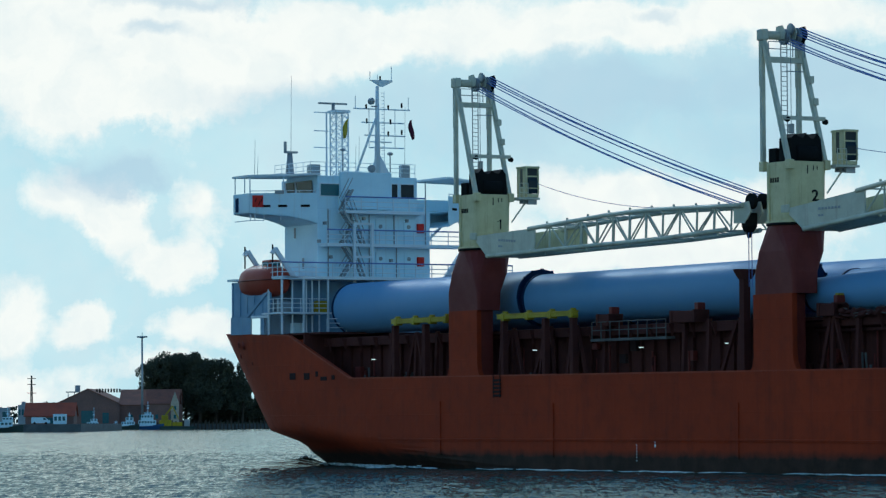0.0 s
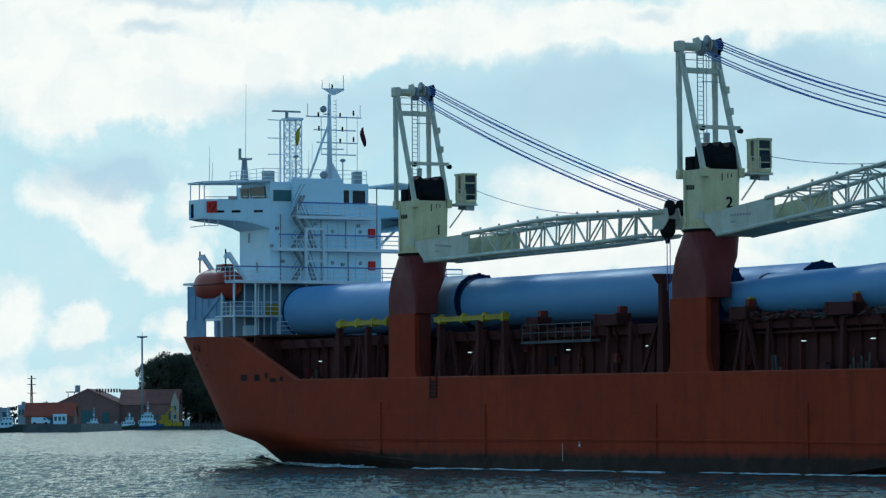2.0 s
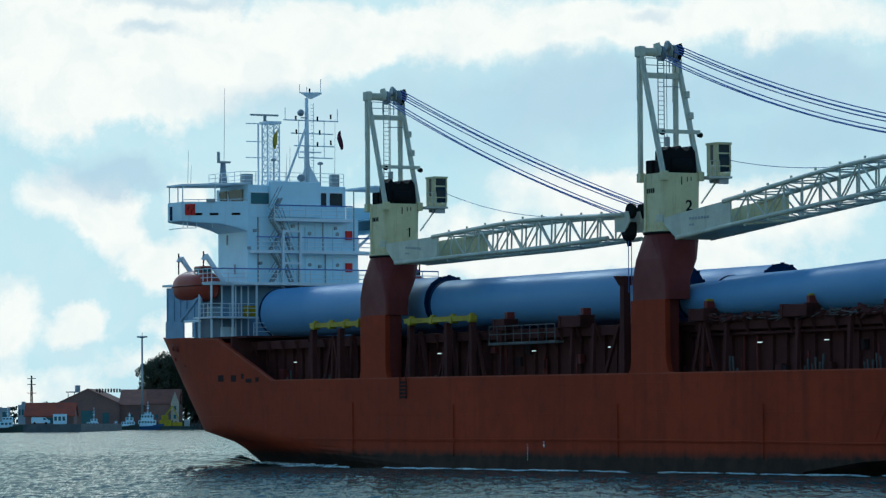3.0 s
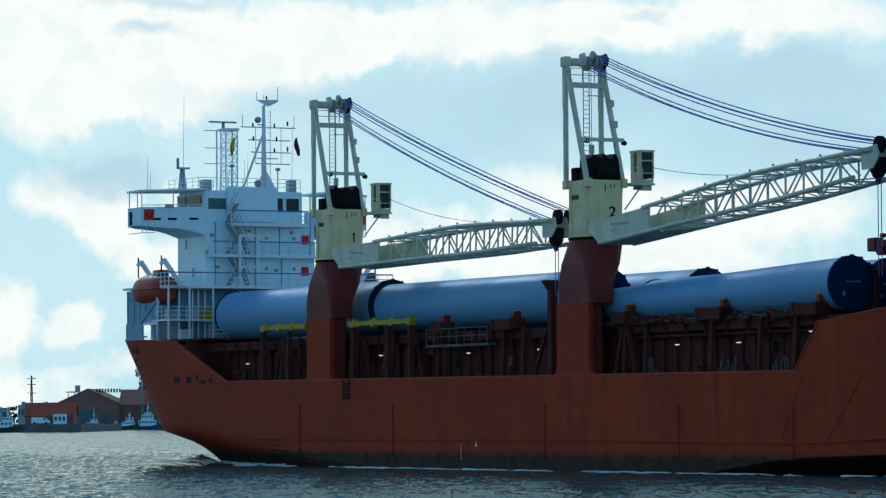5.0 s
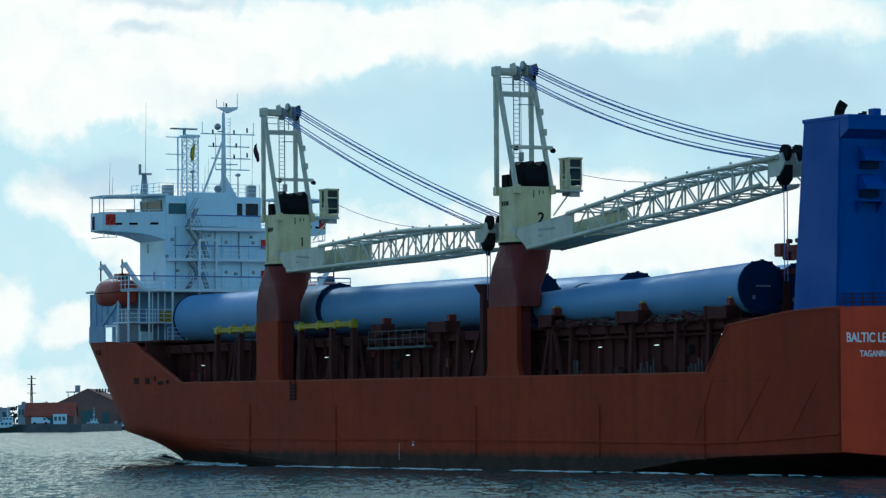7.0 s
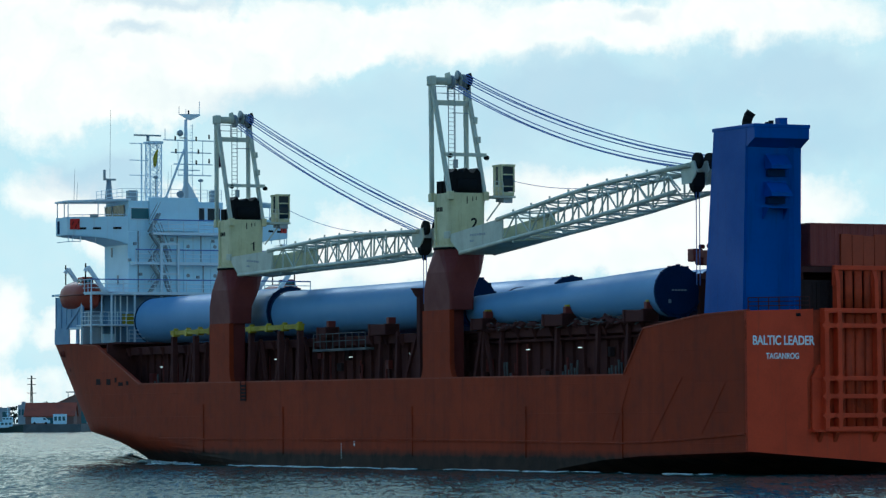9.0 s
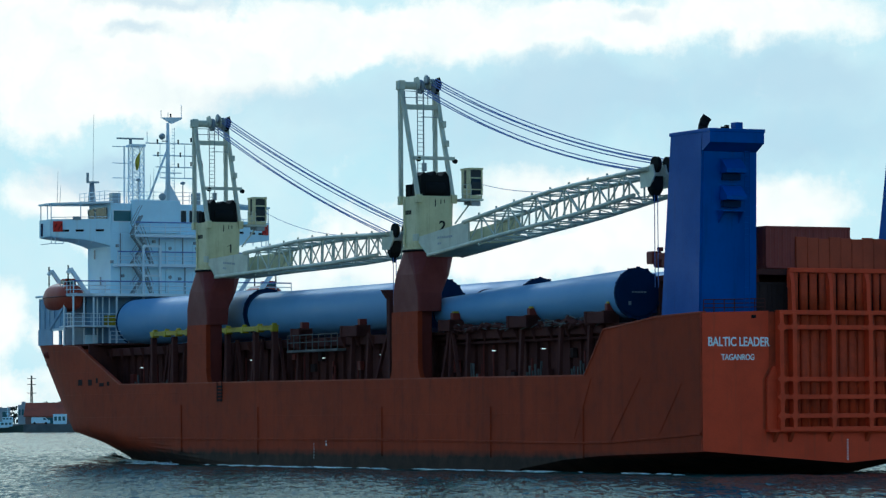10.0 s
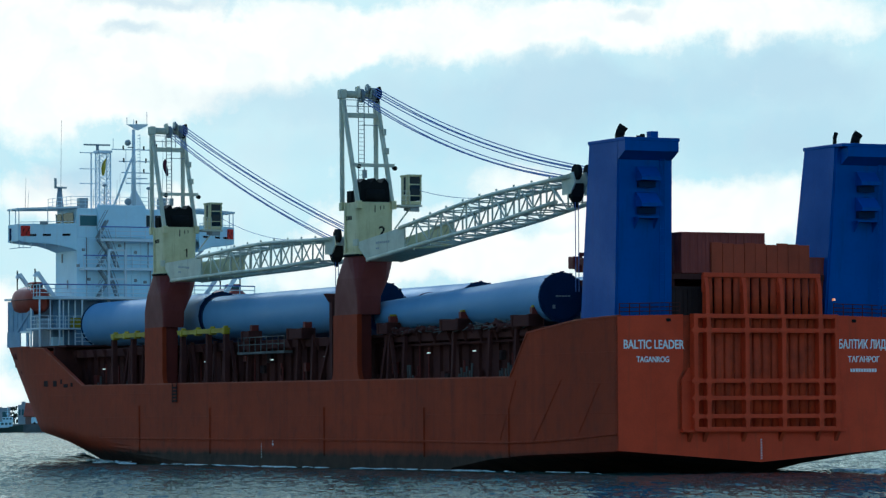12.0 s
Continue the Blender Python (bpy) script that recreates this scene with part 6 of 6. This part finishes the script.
cabin_body = part("body", bm, "white", CAB)
for i in range(3):
    bm = B()
    box(bm, -142.3 + i * 1.5, -141.3 + i * 1.5, 1425.95, 1426.1, 4.2, 5.7)
    part("window", bm, "glass", cabin_body)

VAN = thing("van", (-147, 1426, 2.9), "white panel van parked on the quay", "van", ship=False)
bm = B()
plate(bm, [(-150.6, 1425, 3.3), (-143.9, 1425, 3.3), (-143.9, 1425, 4.2), (-144.7, 1425, 4.5), (-145.6, 1425, 5.4), (-150.4, 1425, 5.5), (-150.6, 1425, 5.2)], -2.0)
van_body = part("body", bm, "white", VAN)
bm = B()
plate(bm, [(-146.2, 1424.97, 4.5), (-144.9, 1424.97, 4.5), (-145.6, 1424.97, 5.2), (-146.2, 1424.97, 5.2)], -0.04)
part("side_window", bm, "glass", van_body)
for x in (-149.4, -145.2):
    bm = B()
    tube(bm, (x, 1424.95, 3.32), (x, 1425.3, 3.32), 0.42, 14)
    part("wheel", bm, "black", VAN)

MAST = thing("floodlight_mast", (-139.5, 1806, 2.6), "tall slender steel floodlight mast with a ring of lamps", "light mast", ship=False)
bm = B()
tube(bm, (-139.5, 1806, 2.6), (-139.5, 1806, 42.6), 0.62, 12, 0.38)
part("pole", bm, "steel", MAST)
bm = B()
for i in range(10):
    a0 = 2 * math.pi * i / 10
    tube(bm, (-139.5, 1806, 42.2), (-139.5 + 2.0 * math.cos(a0), 1806 + 2.0 * math.sin(a0), 42.8), 0.12, 5)
tube(bm, (-139.5, 1806, 42.2), (-139.5, 1806, 45.0), 0.12, 6)
crown_ring = part("lamp_ring", bm, "steel", MAST)
for i in range(10):
    bm = B()
    a0 = 2 * math.pi * i / 10
    px, py = -139.5 + 2.1 * math.cos(a0), 1806 + 2.1 * math.sin(a0)
    box(bm, px - 0.35, px + 0.35, py - 0.3, py + 0.3, 42.6, 43.3, 0.05)
    part("floodlight", bm, "haze", crown_ring)


def tree(x, y, z, hgt, wid, seed, lobes):
    """Broad dark tree: tapered trunk, limbs and a crown of leaf clumps in lobes."""
    rng = random.Random(seed)
    T = thing("tree", (x, y, z), "broad dark green tree with a dense rounded crown by the quay", "tree", "trees on the bank", ship=False)
    bm = B()
    tube(bm, (x, y, z), (x + rng.uniform(-0.5, 0.5), y, z + hgt * 0.45), hgt * 0.028, 8, hgt * 0.018)
    for i in range(7):
        a0 = rng.uniform(0, 6.28)
        tube(bm, (x, y, z + hgt * rng.uniform(0.2, 0.4)), (x + wid * 0.32 * math.cos(a0), y + wid * 0.3 * math.sin(a0), z + hgt * rng.uniform(0.55, 0.8)), hgt * 0.011, 6, hgt * 0.004)
    part("trunk", bm, "bark", T)
    verts, faces = [], []
    for k in range(lobes):
        a0, f = rng.uniform(0, 6.28), rng.uniform(0.12, 0.5)
        h0 = rng.uniform(0.22, 0.9)
        cx_, cy_, cz_ = x + wid * f * math.cos(a0) * (1.15 - 0.55 * h0), y + wid * f * math.sin(a0) * 0.8, z + hgt * h0
        rad = wid * rng.uniform(0.13, 0.23) * (1.15 - 0.45 * h0)
        for j in range(210):
            d = Vector((rng.gauss(0, 1), rng.gauss(0, 1), rng.gauss(0, 0.8))).normalized() * rad * rng.uniform(0.55, 1.06)
            p = Vector((cx_, cy_, cz_)) + d
            if p.z > z + hgt * 1.01 or p.z < z + hgt * 0.1:
                continue
            s = rng.uniform(0.22, 0.55)
            q = Euler((rng.uniform(0, 3), rng.uniform(0, 3), rng.uniform(0, 3))).to_matrix()
            n = len(verts)
            for c in ((-s, -s * 0.5, 0), (s * 0.8, -s * 0.6, s * 0.2), (s, s * 0.5, 0), (-s * 0.6, s * 0.7, s * 0.25)):
                verts.append(p + q @ Vector(c) - Vector((x, y, z)))
            faces.append((n, n + 1, n + 2, n + 3))
    me = bpy.data.meshes.new("crown")
    me.from_pydata(verts, [], faces)
    me.materials.append(M["leaf"])
    cr = new("crown", me)
    cr.parent = T
    cr["kind"] = "stuff"
    return T


for i, (x, hgt, wid, lobes) in enumerate(((-137.5, 31.5, 19, 60), (-131.5, 35.0, 23, 70), (-124, 36.0, 23, 70), (-116.5, 34.0, 21, 60), (-109, 32.0, 20, 60), (-102, 30.5, 18, 50), (-96.0, 25.5, 11, 30), (-86, 18.0, 16, 40), (-76, 19.0, 16, 40), (-64, 20, 18, 40))):
    tree(x, 1862 + 6 * (i % 3), 2.7, hgt, wid, 20 + i, lobes)


def boat(x, y, ln, wid, hull_mat, label, house, mast_h):
    """Moored workboat: flared hull with sheer, deckhouse, windows, mast."""
    Bt = thing("workboat", (x, y, 0), label, "boat", "moored boats", ship=False)
    bm = B()
    rings = []
    for i in range(11):
        f = i / 10
        k = 1 - max(0, (f - 0.45) / 0.55) ** 2
        top_z = 1.6 + 1.3 * f * f
        px = x - ln / 2 + ln * f
        w = wid / 2 * max(0.05, k)
        rings.append([(px, y - w, top_z), (px - 0.2 * f, y - w * 0.75, -0.4), (px - 0.2 * f, y + w * 0.75, -0.4), (px, y + w, top_z)])
    loft(bm, rings)
    hull_p = part("hull", bm, hull_mat, Bt)
    bm = B()
    tube(bm, (x - ln / 2, y - wid / 2, 1.62), (x + ln * 0.1, y - wid / 2, 1.95), 0.16, 6)
    part("gunwale", bm, "white", hull_p)
    z = 1.7
    for k, (dx, hl, hh) in enumerate(house):
        bm = B()
        box(bm, x + dx - hl / 2, x + dx + hl / 2, y - wid * 0.3, y + wid * 0.3, z, z + hh, 0.12)
        hs = part("deckhouse", bm, "white", Bt)
        for j in range(max(2, int(hl / 1.2))):
            bm = B()
            n = max(2, int(hl / 1.2))
            wx = x + dx - hl / 2 + hl * (j + 0.5) / n
            box(bm, wx - hl / n * 0.32, wx + hl / n * 0.32, y - wid * 0.3 - 0.05, y - wid * 0.3 + 0.05, z + hh * 0.5, z + hh * 0.85)
            part("window", bm, "glass", hs)
        z += hh
    bm = B()
    tube(bm, (x + house[-1][0], y, z), (x + house[-1][0], y, z + mast_h), 0.12, 6)
    tube(bm, (x + house[-1][0] - 0.9, y, z + mast_h * 0.6), (x + house[-1][0] + 0.9, y, z + mast_h * 0.6), 0.07, 5)
    tube(bm, (x + house[-1][0] - 0.5, y, z + mast_h * 0.35), (x + house[-1][0] + 0.5, y, z + mast_h * 0.35), 0.25, 8)
    part("mast", bm, "white", Bt)
    return Bt


boat(-134.5, 1790, 12.5, 5, "boatblue", "blue-hulled workboat with a tall white wheelhouse", ((-1.5, 8.0, 2.6), (-1.5, 5.5, 2.6), (-1.2, 3.0, 1.2)), 5.0)
boat(-145, 1786, 11.5, 4.2, "boatgreen", "small white motor launch with a dark hull", ((0.5, 6.0, 2.0), (1.2, 3.4, 1.9)), 2.6)
boat(-160.5, 1782, 12, 4.2, "boatblue", "white and blue pilot launch moored at the quay", ((0.2, 5.2, 1.8), (0.8, 3.0, 1.6)), 5.2)
boat(-150.5, 1792, 6, 2.6, "white", "small open white boat alongside", ((0.0, 2.5, 1.2),), 1.4)
boat(-158.5, 1412, 13, 4.2, "boatgreen", "white boat lying against the near quay", ((-1.0, 7.0, 2.2), (0.8, 3.6, 1.6)), 3.5)
YB = thing("work_barge", (-125.5, 1791, 0), "dark work barge with a yellow deck crane", "barge", ship=False)
bm = B()
loft(bm, [[(-132, 1789, -0.4), (-132, 1795, -0.4), (-133, 1795, 1.6), (-133, 1789, 1.6)], [(-115, 1789, -0.4), (-115, 1795, -0.4), (-113.5, 1795, 1.4), (-113.5, 1789, 1.4)]])
part("hull", bm, "boatgreen", YB)
bm = B()
box(bm, -130.5, -125, 1790, 1794, 1.6, 4.4, 0.2)
box(bm, -129.5, -126.5, 1790.5, 1793, 4.4, 6.6, 0.2)
beam(bm, (-128, 1791.5, 6.2), (-124.5, 1791.5, 10.8), 0.7, 0.7)
beam(bm, (-124.5, 1791.5, 10.8), (-121.8, 1791.5, 5.0), 0.5, 0.5)
box(bm, -124.5, -120, 1790, 1793, 1.6, 3.4, 0.2)
part("deck_crane", bm, "yellow", YB, "yellow hydraulic crane")
bm = B()
box(bm, -119, -116.6, 1790, 1793, 1.5, 4.6, 0.2)
part("deckhouse", bm, "steel", YB)

# distant roofs and a radio mast
for i, (x, w, hgt) in enumerate(((-312, 22, 14), (-290, 9, 16), (-276, 14, 15), (-262, 18, 12), (-245, 14, 14), (-232, 16, 12), (-330, 18, 16))):
    D = thing("distant_building", (x, 2700, 2.6), "hazy grey building on the skyline", "building", "skyline", ship=False)
    bm = B()
    box(bm, x - w / 2, x + w / 2, 2700, 2712, 2.6, hgt, 0.2)
    box(bm, x - w / 4, x, 2702, 2708, hgt, hgt + 2.2)
    wall = part("wall", bm, "haze", D)
    for j in range(4):
        bm = B()
        xx = x - w / 2 + w * (j + 0.5) / 4
        box(bm, xx - w * 0.07, xx + w * 0.07, 2699.8, 2700.1, hgt * 0.55, hgt * 0.8)
        part("window", bm, "glass", wall)
RM = thing("radio_mast", (-284, 2690, 2.6), "thin dark lattice radio mast on the skyline", "mast", ship=False)
bm = B()
for dx, dy in ((-1.2, -1), (1.2, -1), (0, 1)):
    tube(bm, (-284 + dx, 2690 + dy, 2.6), (-284 + dx * 0.2, 2690 + dy * 0.2, 36), 0.28, 5)
for i in range(9):
    z = 4 + i * 3.4
    w = 1.2 * (1 - i / 11)
    tube(bm, (-284 - w, 2689, z), (-284 + w, 2689, z + 3.2), 0.16, 4)
    tube(bm, (-284 + w, 2689, z), (-284 - w, 2689, z + 3.2), 0.16, 4)
for z in (24, 30, 34):
    tube(bm, (-287, 2690, z), (-281, 2690, z), 0.25, 5)
part("lattice", bm, "bark", RM)
# undergrowth behind the trees and low hazy woods along the horizon
verts, faces = [], []
rng = random.Random(9)
for i in range(4600):
    x = rng.uniform(-520, -60)
    h0 = 13 + 5 * noise.noise(Vector((x * 0.03, 0, 0)))
    p = Vector((x, rng.uniform(2780, 2800), 2.6 + rng.random() ** 0.7 * h0))
    if i > 2600:
        x = rng.uniform(-122, -55)
        p = Vector((x, rng.uniform(1888, 1894), 2.6 + rng.random() * (7 + 3 * noise.noise(Vector((x * 0.15, 5, 0))))))
    s = rng.uniform(0.8, 1.9)
    n = len(verts)
    q = Euler((rng.uniform(0, 3), rng.uniform(0, 3), rng.uniform(0, 3))).to_matrix()
    for c in ((-s, -s * 0.5, 0), (s, -s * 0.6, 0.2), (s, s * 0.5, 0), (-s * 0.6, s * 0.7, 0.2)):
        verts.append(p + q @ Vector(c))
    faces.append((n, n + 1, n + 2, n + 3))
me = bpy.data.meshes.new("far_woods")
me.from_pydata(verts, [], faces)
me.materials.append(M["leaf"])
tagged(new("far_woods", me), "low hazy line of far woods", "woods", kind="stuff")


# ---------- motion ----------
def motions():
    times = [float(i) for i in range(13)]
    for ob, local in MOVING:
        walk(ob, [(t, ship_pose(t) @ local) for t in times])
    # clouds drift slowly; the chop runs before the wind
    walk(backdrop, [(t, pose(-2.3 * t, 4600, 0)) for t in (0.0, 6.0, 12.0)])
    walk(water, [(t, pose(-0.8 * t, -0.3 * t, 0)) for t in (0.0, 6.0, 12.0)])


motions()
